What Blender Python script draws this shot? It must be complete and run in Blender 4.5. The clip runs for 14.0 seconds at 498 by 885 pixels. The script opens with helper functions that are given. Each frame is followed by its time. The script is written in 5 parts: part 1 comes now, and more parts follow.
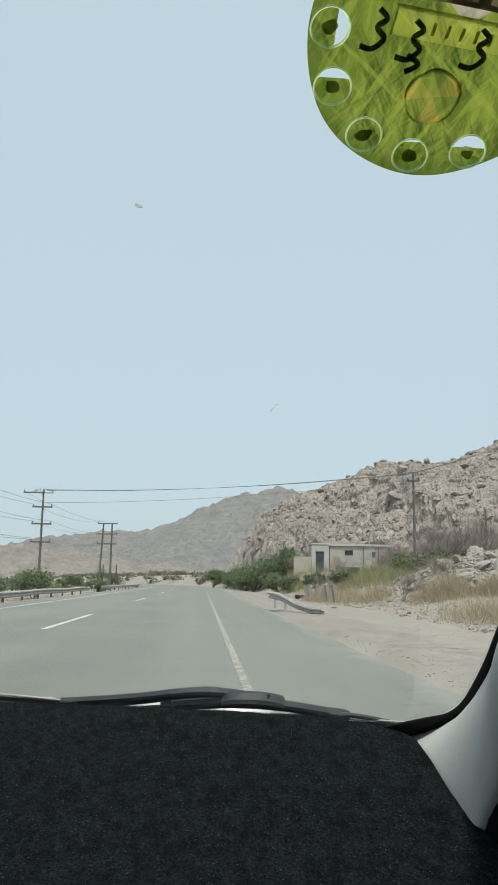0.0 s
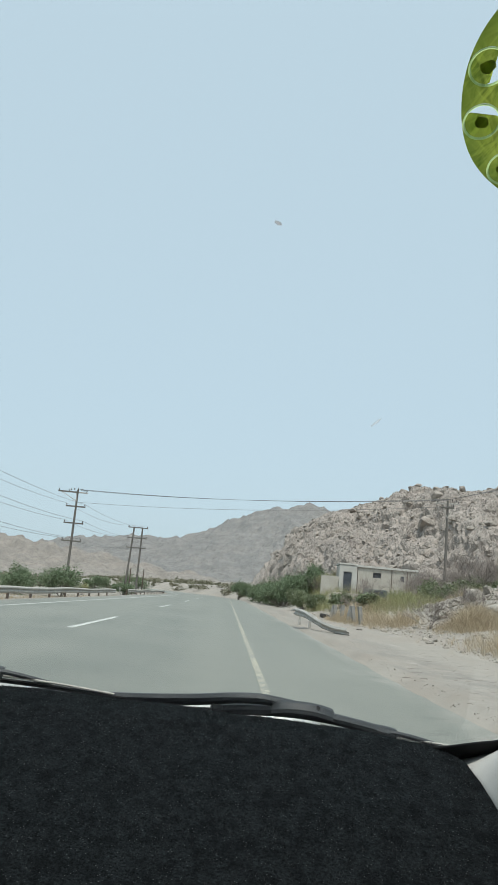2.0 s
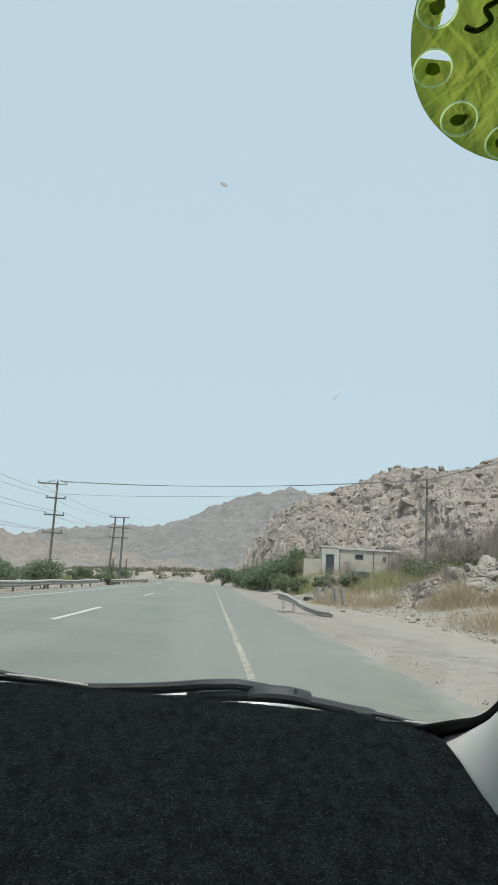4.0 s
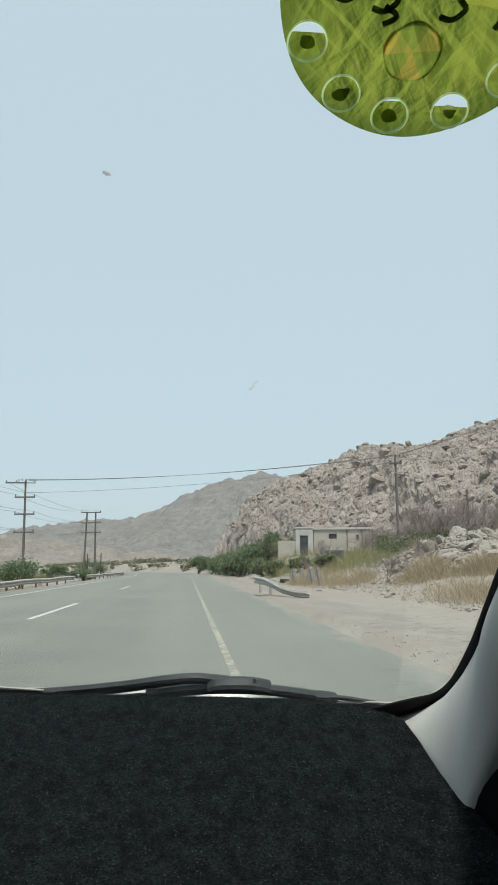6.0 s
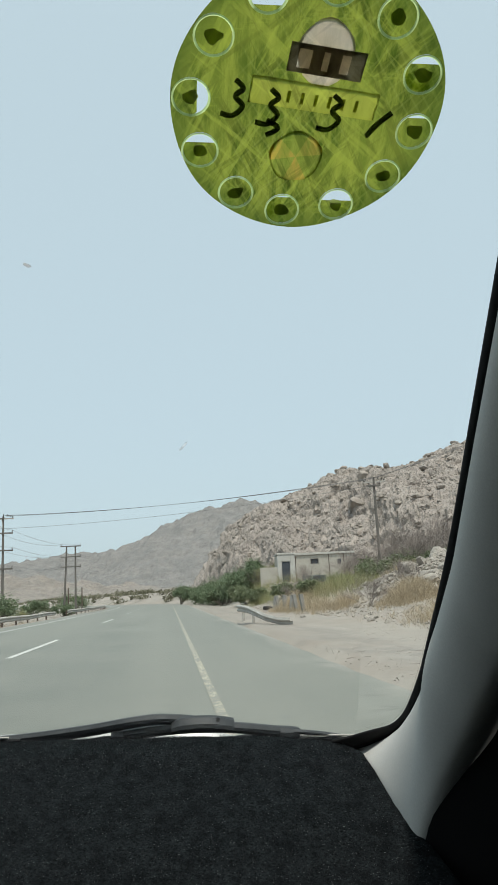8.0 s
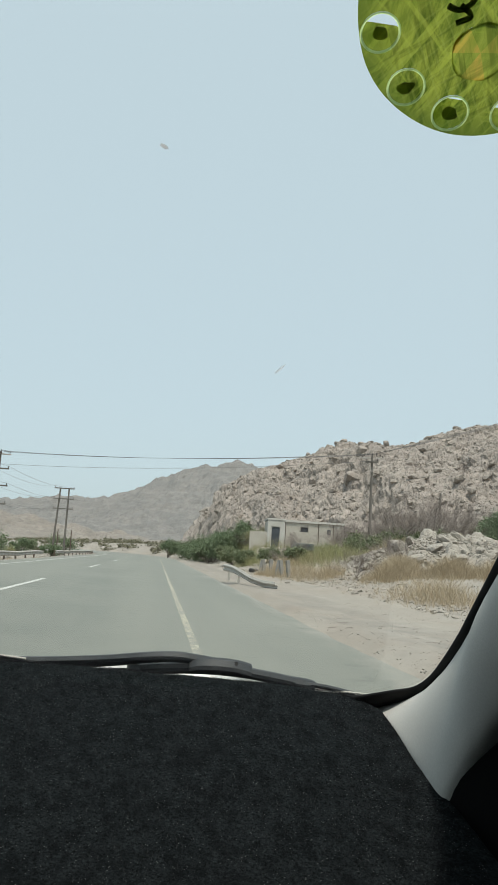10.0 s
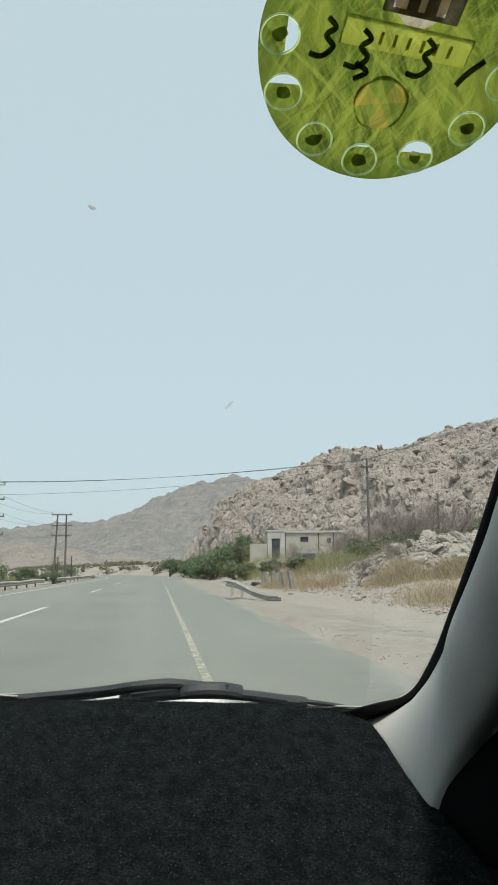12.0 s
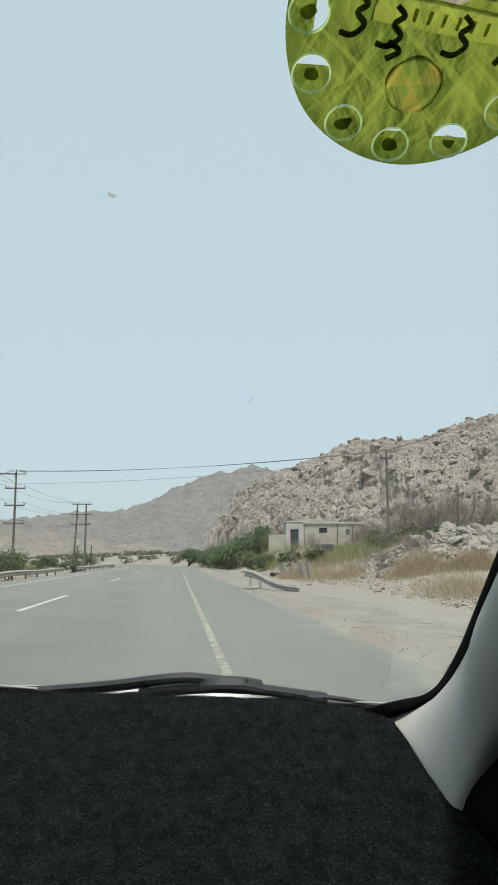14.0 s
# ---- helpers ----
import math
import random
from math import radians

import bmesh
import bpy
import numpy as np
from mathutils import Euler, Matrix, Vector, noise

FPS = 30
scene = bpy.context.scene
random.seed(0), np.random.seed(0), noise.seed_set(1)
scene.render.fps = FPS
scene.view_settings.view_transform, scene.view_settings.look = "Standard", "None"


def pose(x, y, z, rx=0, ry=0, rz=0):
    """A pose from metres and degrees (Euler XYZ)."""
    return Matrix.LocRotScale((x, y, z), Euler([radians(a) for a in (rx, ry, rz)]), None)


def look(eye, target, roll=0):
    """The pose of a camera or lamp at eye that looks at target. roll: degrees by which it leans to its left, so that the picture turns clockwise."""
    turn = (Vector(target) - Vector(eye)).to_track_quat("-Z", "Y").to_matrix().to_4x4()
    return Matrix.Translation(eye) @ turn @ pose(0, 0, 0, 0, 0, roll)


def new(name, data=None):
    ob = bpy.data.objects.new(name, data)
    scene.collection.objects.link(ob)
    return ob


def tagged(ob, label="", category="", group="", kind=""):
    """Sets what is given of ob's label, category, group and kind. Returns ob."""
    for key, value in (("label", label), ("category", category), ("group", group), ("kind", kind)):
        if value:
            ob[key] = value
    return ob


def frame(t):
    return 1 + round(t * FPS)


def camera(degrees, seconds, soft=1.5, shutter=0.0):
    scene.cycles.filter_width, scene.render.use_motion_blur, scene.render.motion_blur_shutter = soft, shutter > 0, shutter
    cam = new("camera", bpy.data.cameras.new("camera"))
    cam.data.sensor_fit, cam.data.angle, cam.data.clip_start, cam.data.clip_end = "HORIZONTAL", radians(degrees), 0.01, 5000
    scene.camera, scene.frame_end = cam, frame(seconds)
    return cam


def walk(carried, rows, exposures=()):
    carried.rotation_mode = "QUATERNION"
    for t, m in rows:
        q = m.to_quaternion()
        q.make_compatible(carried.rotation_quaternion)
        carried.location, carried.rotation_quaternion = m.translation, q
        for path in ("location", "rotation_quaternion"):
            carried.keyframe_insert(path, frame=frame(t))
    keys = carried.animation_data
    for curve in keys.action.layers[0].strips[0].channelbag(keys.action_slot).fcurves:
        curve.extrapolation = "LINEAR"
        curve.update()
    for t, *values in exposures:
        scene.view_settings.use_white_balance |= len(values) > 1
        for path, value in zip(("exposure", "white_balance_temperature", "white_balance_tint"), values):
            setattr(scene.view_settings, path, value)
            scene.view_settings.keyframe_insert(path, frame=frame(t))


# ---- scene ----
cam = camera(35.7, 14.0, 1.15)
# eye, target and roll of a phone held at the passenger seat of a parked car
PATH = [
    (0, (-0.0047, -0.0128, 1.0833), (0.1085, 1.9525, 1.4368), 0.77),
    (0.5, (-0.0187, -0.0310, 1.0848), (0.0873, 1.9260, 1.4836), 1.16),
    (1, (-0.0214, -0.0249, 1.0797), (0.0716, 1.9345, 1.4695), 1.45),
    (1.5, (-0.0320, -0.0363, 1.0830), (0.0548, 1.9159, 1.5090), 2.95),
    (2, (-0.0559, -0.0312, 1.0731), (-0.0358, 1.9316, 1.4562), 5.30),
    (2.5, (-0.0493, -0.0224, 1.0808), (0.0426, 1.9330, 1.4906), 4.45),
    (3, (-0.0617, -0.0089, 1.0706), (-0.0005, 1.9571, 1.4324), 4.93),
    (5.5, (0.0027, -0.0052, 1.0801), (0.1529, 1.9601, 1.4194), -0.11),
    (6, (-0.0017, 0.0051, 1.0819), (0.1575, 1.9734, 1.3989), -0.60),
    (6.5, (-0.0136, -0.0284, 1.0777), (0.1602, 1.9250, 1.4700), 0.11),
    (7, (-0.0281, -0.0196, 1.0796), (0.1309, 1.9382, 1.4561), 0.90),
    (7.5, (0.0059, -0.0221, 1.0944), (0.2098, 1.9359, 1.4474), -1.27),
    (8, (0.0322, -0.0355, 1.0976), (0.2479, 1.9154, 1.4818), -2.87),
    (10.5, (-0.0408, 0.0060, 1.0722), (0.1753, 1.9747, 1.3508), 4.24),
    (11, (-0.0153, -0.0050, 1.0902), (0.2575, 1.9532, 1.3917), 0.27),
    (11.5, (-0.0163, -0.0041, 1.0822), (0.2137, 1.9594, 1.3848), 1.14),
    (12, (-0.0061, -0.0206, 1.0885), (0.2238, 1.9396, 1.4122), -0.56),
    (12.5, (-0.0499, 0.0046, 1.0772), (0.1493, 1.9755, 1.3530), 3.82),
    (13, (-0.0373, -0.0040, 1.0833), (0.1399, 1.9664, 1.3772), 3.51),
    (13.5, (-0.0371, -0.0009, 1.0843), (0.1182, 1.9712, 1.3782), 3.30),
    (14, (-0.0073, -0.0064, 1.0942), (0.1739, 1.9627, 1.3940), -0.09),
]
walk(cam, [(t, look(eye, target, roll)) for t, eye, target, roll in PATH],
     [(0, 0, 6500, 10), (0.8, 0, 6430, 10), (1.5, 0, 6300, 10), (3.0, 0, 6260, 10), (4.2, 0, 6380, 10), (5.5, 0, 6500, 10), (8.0, 0, 6500, 10), (10.5, 0, 6640, 10), (14.0, 0, 6560, 10)])

# ---- world and sun ----
SUN_WAY = Vector((0.07, -0.37, 0.92)).normalized()
world = bpy.data.worlds.new("hazy_sky")
scene.world = world
world.use_nodes = True
wn, wl = world.node_tree.nodes, world.node_tree.links
sky = wn.new("ShaderNodeTexSky")
sky.sky_type, sky.sun_disc = "NISHITA", False
sky.sun_elevation = math.asin(SUN_WAY.z)
sky.sun_rotation = math.atan2(SUN_WAY.x, SUN_WAY.y)
sky.air_density, sky.dust_density, sky.ozone_density, sky.altitude = 1.0, 4.0, 1.0, 300
haze = wn.new("ShaderNodeMix")
haze.data_type = "RGBA"
haze.inputs["Factor"].default_value = 0.80
haze.inputs["B"].default_value = (4.9, 5.9, 6.4, 1)
wl.new(sky.outputs["Color"], haze.inputs["A"])
wl.new(haze.outputs["Result"], wn["Background"].inputs["Color"])
wn["Background"].inputs["Strength"].default_value = 0.137
sun = new("sun", bpy.data.lights.new("sun", "SUN"))
sun.data.energy, sun.data.angle, sun.data.color = 3.3, radians(4.0), (1.0, 0.95, 0.87)
sun.matrix_world = look(SUN_WAY * 60, (0, 0, 0))

# ---- materials ----


class Nodes:
    """A short way to write a node material."""

    def __init__(self, name):
        self.m = bpy.data.materials.new(name)
        self.m.use_nodes = True
        self.n, self.l = self.m.node_tree.nodes, self.m.node_tree.links
        self.bsdf = self.n["Principled BSDF"]
        self.co = self.n.new("ShaderNodeTexCoord").outputs["Object"]

    def put(self, node, **values):
        for k, v in values.items():
            if hasattr(v, "is_output"):
                self.l.new(v, node.inputs[k])
            else:
                node.inputs[k].default_value = v
        return node

    def noise(self, scale, detail=6, rough=0.6, co=None, stretch=None):
        co = co or self.co
        if stretch:
            mp = self.put(self.n.new("ShaderNodeMapping"), Vector=co, Scale=stretch)
            co = mp.outputs["Vector"]
        return self.put(self.n.new("ShaderNodeTexNoise"), Vector=co, Scale=scale, Detail=detail, Roughness=rough).outputs["Fac"]

    def cells(self, scale, feature="DISTANCE_TO_EDGE", co=None, rnd=1.0):
        v = self.n.new("ShaderNodeTexVoronoi")
        v.feature = feature
        return self.put(v, Vector=co or self.co, Scale=scale, Randomness=rnd).outputs["Distance"]

    def span(self, value, a, b, lo=0.0, hi=1.0):
        r = self.n.new("ShaderNodeMapRange")
        self.put(r, Value=value)
        for i, v in zip((1, 2, 3, 4), (a, b, lo, hi)):
            r.inputs[i].default_value = v
        return r.outputs["Result"]

    def mix(self, fac, a, b, kind="MIX"):
        m = self.n.new("ShaderNodeMix")
        m.data_type, m.blend_type = "RGBA", kind
        for key, v in (("Factor", fac), ("A", a), ("B", b)):
            if hasattr(v, "is_output"):
                self.l.new(v, m.inputs[key])
            else:
                m.inputs[key].default_value = v if key == "Factor" else (*v, 1)
        return m.outputs["Result"]

    def math(self, op, a, b):
        m = self.n.new("ShaderNodeMath")
        m.operation = op
        for i, v in enumerate((a, b)):
            if hasattr(v, "is_output"):
                self.l.new(v, m.inputs[i])
            else:
                m.inputs[i].default_value = v
        return m.outputs["Value"]

    def bump(self, height, strength=0.5, distance=0.02, normal=None):
        b = self.put(self.n.new("ShaderNodeBump"), Height=height, Strength=strength, Distance=distance)
        if normal:
            self.l.new(normal, b.inputs["Normal"])
        return b.outputs["Normal"]

    def done(self, color, rough=0.8, metal=0.0, normal=None, **more):
        self.put(self.bsdf, Roughness=rough, Metallic=metal, **more)
        if hasattr(color, "is_output"):
            self.l.new(color, self.bsdf.inputs["Base Color"])
        else:
            self.bsdf.inputs["Base Color"].default_value = (*color, 1)
        if normal:
            self.l.new(normal, self.bsdf.inputs["Normal"])
        return self.m


def worn(name, a, b, scale, rough=0.7, metal=0.0, bump=0.2, grain=40, depth=0.003, stretch=None, random_fac=0.0):
    """A surface of two tones in soft patches, with fine grain and relief."""
    k = Nodes(name)
    patch = k.span(k.noise(scale, 5, 0.6, stretch=stretch), 0.36, 0.64)
    fine = k.noise(scale * grain, 3, 0.7)
    color = k.mix(patch, a, b)
    color = k.mix(k.span(fine, 0.3, 0.7, 0.0, 0.35), color, tuple(0.6 * c for c in a))
    if random_fac:
        info = k.n.new("ShaderNodeObjectInfo").outputs["Random"]
        color = k.mix(k.span(info, 0, 1, 0, random_fac), color, tuple(0.5 * c for c in b))
    return k.done(color, rough, metal, k.bump(fine, bump, depth))


def rock_material(name, light, mid, dark, big, fine, crack=0.5):
    k = Nodes(name)
    a = k.noise(big, 7, 0.62)
    c = k.noise(big * 6.3, 8, 0.7)
    color = k.mix(k.span(a, 0.38, 0.6), light, mid)
    color = k.mix(k.span(c, 0.44, 0.70, 0.0, 0.75), color, dark)
    veins = k.noise(big * 2.1, 6, 0.7, stretch=(1.0, 0.8, 3.0))
    color = k.mix(k.span(veins, 0.56, 0.7, 0, 0.6), color, tuple(1.15 * v for v in light))
    island = k.n.new("ShaderNodeNewGeometry").outputs["Random Per Island"]
    color = k.mix(k.span(island, 0, 1, 0, 0.25), color, dark)
    f = k.noise(fine, 8, 0.75)
    e = k.span(k.cells(fine * 0.35, co=k.put(k.n.new("ShaderNodeVectorMath"), Vector=k.co).outputs["Vector"]), 0.0, 0.08)
    normal = k.bump(f, 0.8, 0.6 / fine)
    normal = k.bump(e, crack, 0.5 / fine, normal)
    return k.done(color, 0.92, 0, normal)


M_ROCK = rock_material("weathered_rock", (0.445, 0.385, 0.335), (0.365, 0.317, 0.278), (0.195, 0.178, 0.162), 0.16, 3.6)
M_BOULDER = rock_material("grey_boulder", (0.42, 0.362, 0.308), (0.325, 0.287, 0.25), (0.17, 0.158, 0.145), 0.45, 5.0)
M_RUBBLE = rock_material("broken_stone", (0.50, 0.45, 0.38), (0.40, 0.36, 0.31), (0.24, 0.22, 0.20), 0.9, 9.0)
M_MOUNTAIN = rock_material("far_mountain_rock", (0.31, 0.292, 0.272), (0.25, 0.242, 0.232), (0.09, 0.09, 0.088), 0.05, 0.22, 0.0)
M_FOOTHILL = rock_material("foothill_rock", (0.35, 0.308, 0.268), (0.28, 0.25, 0.222), (0.12, 0.112, 0.1), 0.08, 0.35, 0.0)


def sand_material():
    k = Nodes("dusty_sand")
    a = k.noise(0.12, 6, 0.6)
    b = k.noise(1.7, 7, 0.7)
    color = k.mix(k.span(a, 0.35, 0.65), (0.345, 0.312, 0.268), (0.285, 0.258, 0.222))
    color = k.mix(k.span(b, 0.44, 0.68, 0, 0.55), color, (0.245, 0.215, 0.18))
    color = k.mix(k.span(k.noise(6.5, 6, 0.8), 0.55, 0.68, 0, 0.5), color, (0.17, 0.15, 0.125))
    # a darker band of gravel that runs beside the asphalt
    side = k.put(k.n.new("ShaderNodeSeparateXYZ"), Vector=k.co).outputs["X"]
    off = k.math("ABSOLUTE", k.math("SUBTRACT", side, k.span(k.noise(0.25, 3), 0.3, 0.7, 3.5, 4.7)), 0.0)
    band = k.math("MULTIPLY", k.span(off, 0.15, 0.75, 1.0, 0.0), k.span(k.noise(3.5, 7, 0.75, stretch=(1.0, 0.5, 1.0)), 0.40, 0.58))
    color = k.mix(k.math("MULTIPLY", band, 0.7), color, (0.185, 0.172, 0.155))
    drift = k.noise(0.42, 7, 0.72, stretch=(1.0, 0.4, 1.0))
    color = k.mix(k.span(drift, 0.52, 0.66, 0, 0.65), color, (0.205, 0.19, 0.168))
    color = k.mix(k.span(k.noise(0.9, 6, 0.7, stretch=(1.3, 0.25, 1.0)), 0.55, 0.66, 0, 0.5), color, (0.42, 0.385, 0.335))
    grit = k.cells(14, "F1")
    color = k.mix(k.span(grit, 0.0, 0.25, 0.6, 0.0), color, (0.22, 0.20, 0.18))
    pebble = k.cells(34, "F1")
    color = k.mix(k.span(pebble, 0.0, 0.3, 0.3, 0.0), color, (0.50, 0.46, 0.40))
    color = k.mix(k.span(k.noise(0.5, 8, 0.75, stretch=(1.0, 0.35, 1.0)), 0.46, 0.64, 0, 0.6), color, (0.30, 0.25, 0.205))
    return k.done(color, 0.95, 0, k.bump(k.math("ADD", b, k.noise(22, 4)), 0.35, 0.02))


def asphalt_material():
    k = Nodes("aged_asphalt")
    lane = k.noise(0.5, 5, 0.55, stretch=(1.0, 0.05, 1.0))
    patch = k.noise(0.22, 6, 0.65)
    grain = k.noise(60, 3, 0.8)
    color = k.mix(k.span(lane, 0.40, 0.60), (0.232, 0.232, 0.194), (0.182, 0.188, 0.158))
    color = k.mix(k.span(patch, 0.42, 0.66, 0, 0.7), color, (0.258, 0.256, 0.216))
    color = k.mix(k.span(k.noise(1.6, 6, 0.7, stretch=(1.0, 0.10, 1.0)), 0.52, 0.72, 0, 0.30), color, (0.16, 0.163, 0.14))
    color = k.mix(k.span(k.cells(1.3, "F1"), 0.03, 0.06, 0.6, 0.0), color, (0.07, 0.07, 0.062))
    color = k.mix(k.span(k.noise(7.0, 8, 0.85), 0.50, 0.66, 0, 0.22), color, (0.15, 0.15, 0.132))
    color = k.mix(k.span(k.noise(3.1, 8, 0.85), 0.55, 0.68, 0, 0.20), color, (0.31, 0.30, 0.26))
    color = k.mix(k.span(grain, 0.35, 0.7, 0.0, 0.35), color, (0.115, 0.115, 0.102))
    # dust blown over the edge of the carriageway
    side = k.put(k.n.new("ShaderNodeSeparateXYZ"), Vector=k.co).outputs["X"]
    drift = k.math("ADD", side, k.span(k.noise(0.8, 6, 0.7, stretch=(1.0, 0.3, 1.0)), 0.3, 0.7, -0.55, 0.55))
    color = k.mix(k.span(drift, 2.25, 2.8, 0, 0.7), color, (0.36, 0.33, 0.285))
    # thin cracks running mostly across the lanes, in some stretches only
    mp = k.put(k.n.new("ShaderNodeMapping"), Vector=k.co, Scale=(0.35, 1.1, 1.0)).outputs["Vector"]
    warp = k.put(k.n.new("ShaderNodeTexNoise"), Vector=mp, Scale=2.5, Detail=4).outputs["Color"]
    bent = k.n.new("ShaderNodeVectorMath")
    k.l.new(mp, bent.inputs[0])
    k.l.new(warp, bent.inputs[1])
    crack = k.span(k.cells(0.7, co=bent.outputs["Vector"]), 0.0, 0.011, 1.0, 0.0)
    where = k.span(k.noise(0.09, 2), 0.43, 0.55, 0.0, 0.8)
    broken = k.span(k.noise(2.2, 3), 0.45, 0.55)
    fac = k.math("MULTIPLY", k.math("MULTIPLY", crack, where), broken)
    color = k.mix(fac, color, (0.045, 0.045, 0.042))
    return k.done(color, 0.62, 0, k.bump(grain, 0.35, 0.004))


def paint_material(name, tone, wear):
    k = Nodes(name)
    w = k.span(k.noise(5.0, 8, 0.8), wear, wear + 0.10)
    fine = k.span(k.noise(38.0, 4, 0.8), 0.50, 0.60, 0.0, 0.8)
    color = k.mix(w, tone, (0.23, 0.23, 0.20))
    color = k.mix(fine, color, (0.24, 0.235, 0.205))
    return k.done(color, 0.7, 0, k.bump(k.noise(50, 3), 0.3, 0.003))


M_SAND = sand_material()
M_ASPHALT = asphalt_material()
M_WHITE_LINE = paint_material("worn_white_paint", (0.62, 0.62, 0.58), 0.55)
M_YELLOW_LINE = paint_material("worn_yellow_paint", (0.46, 0.42, 0.32), 0.445)
M_CONCRETE = worn("grey_concrete", (0.30, 0.29, 0.27), (0.22, 0.215, 0.2), 2.5, 0.9)
M_PLASTER = worn("stained_plaster", (0.50, 0.47, 0.41), (0.40, 0.37, 0.32), 0.9, 0.9)
M_PLASTER_PALE = worn("pale_plaster", (0.56, 0.55, 0.51), (0.47, 0.45, 0.41), 1.1, 0.9)
M_DOOR = worn("blue_grey_door_paint", (0.07, 0.08, 0.095), (0.045, 0.05, 0.06), 2.0, 0.55)
M_GALV = worn("galvanised_steel", (0.50, 0.475, 0.43), (0.36, 0.34, 0.305), 2.5, 0.75, 0.0, 0.2)
M_RUST = worn("rusty_steel", (0.14, 0.10, 0.075), (0.10, 0.08, 0.065), 3.0, 0.85)
M_POLE = worn("weathered_pole_wood", (0.175, 0.16, 0.142), (0.125, 0.115, 0.103), 1.2, 0.85, 0, 0.4, 20, 0.01, (6, 6, 0.4))
M_INSULATOR = worn("brown_porcelain", (0.05, 0.035, 0.03), (0.03, 0.025, 0.022), 6, 0.3)
M_WIRE = worn("aluminium_wire", (0.17, 0.17, 0.17), (0.12, 0.12, 0.12), 1.0, 0.5, 0.5)
M_TYRE = worn("dusty_tyre_rubber", (0.05, 0.047, 0.042), (0.035, 0.033, 0.03), 4.0, 0.9)
M_TANK = worn("faded_green_grey_steel", (0.19, 0.20, 0.185), (0.07, 0.085, 0.08), 3.0, 0.8, 0, 0.4, 12)
M_BARK = worn("dry_bark", (0.16, 0.13, 0.105), (0.10, 0.085, 0.07), 5.0, 0.9)
M_TWIG = worn("grey_dry_twigs", (0.27, 0.225, 0.20), (0.19, 0.16, 0.14), 2.0, 0.9)


def leaf_material(name, a, b, c):
    k = Nodes(name)
    island = k.n.new("ShaderNodeNewGeometry").outputs["Random Per Island"]
    color = k.mix(k.span(island, 0, 0.6), a, b)
    color = k.mix(k.span(island, 0.8, 1.0), color, c)
    k.done(color, 0.6, 0, k.bump(k.noise(30, 3), 0.2, 0.004))
    tr = k.n.new("ShaderNodeBsdfTranslucent")
    k.l.new(color, tr.inputs["Color"])
    ms = k.n.new("ShaderNodeMixShader")
    ms.inputs[0].default_value = 0.3
    k.l.new(k.bsdf.outputs[0], ms.inputs[1])
    k.l.new(tr.outputs[0], ms.inputs[2])
    k.l.new(ms.outputs[0], k.n["Material Output"].inputs["Surface"])
    return k.m


M_LEAF = leaf_material("acacia_leaf", (0.115, 0.16, 0.08), (0.165, 0.215, 0.12), (0.23, 0.27, 0.17))
M_LEAF_PALE = leaf_material("dusty_leaf", (0.12, 0.15, 0.07), (0.19, 0.22, 0.12), (0.36, 0.38, 0.28))
M_GRASS = leaf_material("straw_grass", (0.40, 0.315, 0.205), (0.47, 0.38, 0.26), (0.31, 0.26, 0.18))
M_SCRUB = leaf_material("far_scrub_leaf", (0.15, 0.145, 0.095), (0.19, 0.18, 0.12), (0.23, 0.21, 0.15))
M_REED = leaf_material("reed_grass", (0.20, 0.22, 0.09), (0.30, 0.29, 0.14), (0.40, 0.34, 0.2))


def felt_material():
    k = Nodes("black_felt")
    nap = k.noise(300, 5, 0.85)
    roll = k.noise(55, 5, 0.75, stretch=(1, 0.6, 1))
    color = k.mix(k.span(nap, 0.40, 0.72), (0.0020, 0.0026, 0.0030), (0.032, 0.039, 0.041))
    color = k.mix(k.span(roll, 0.44, 0.60, 0, 0.75), color, (0.0032, 0.0041, 0.0045))
    # pale specks: lint, and sparkle of sun on fibres put into the colour
    lint_glint = k.cells(240, "F1")
    sparse = k.span(k.noise(90, 2), 0.42, 0.52)
    fac = k.math("MULTIPLY", k.span(lint_glint, 0.10, 0.14, 1.0, 0.0), sparse)
    color = k.mix(fac, color, (0.15, 0.155, 0.155))
    return k.done(color, 1.0, 0, k.bump(k.math("ADD", nap, roll), 0.8, 0.004), **{"Specular IOR Level": 0.05})


M_FELT = felt_material()
M_FIBRE = leaf_material("felt_fibre", (0.005, 0.006, 0.007), (0.013, 0.015, 0.017), (0.035, 0.037, 0.04))
M_TRIM = worn("grey_beige_trim", (0.56, 0.55, 0.505), (0.51, 0.50, 0.46), 4.0, 0.75, 0, 0.25, 120, 0.0008)
M_DARK_TRIM = worn("charcoal_plastic", (0.0085, 0.008, 0.0085), (0.006, 0.0058, 0.0062), 5.0, 0.7, 0, 0.3, 90, 0.0008)
M_DARK_TRIM.node_tree.nodes["Principled BSDF"].inputs["Specular IOR Level"].default_value = 0.08
M_CEILING = worn("grey_headliner", (0.34, 0.34, 0.32), (0.30, 0.30, 0.285), 6.0, 0.95, 0, 0.3, 60, 0.001)
M_SEAL = worn("black_rubber", (0.006, 0.006, 0.006), (0.009, 0.009, 0.009), 9.0, 0.8, 0, 0.15, 60, 0.0006)
M_WIPER = worn("dusty_black_wiper_paint", (0.026, 0.029, 0.031), (0.048, 0.051, 0.053), 14.0, 0.55, 0, 0.15, 30, 0.0006)
M_CAR_PAINT = worn("dusty_white_car_paint", (0.52, 0.53, 0.53), (0.44, 0.45, 0.44), 1.5, 0.3, 0, 0.05, 60, 0.0004)


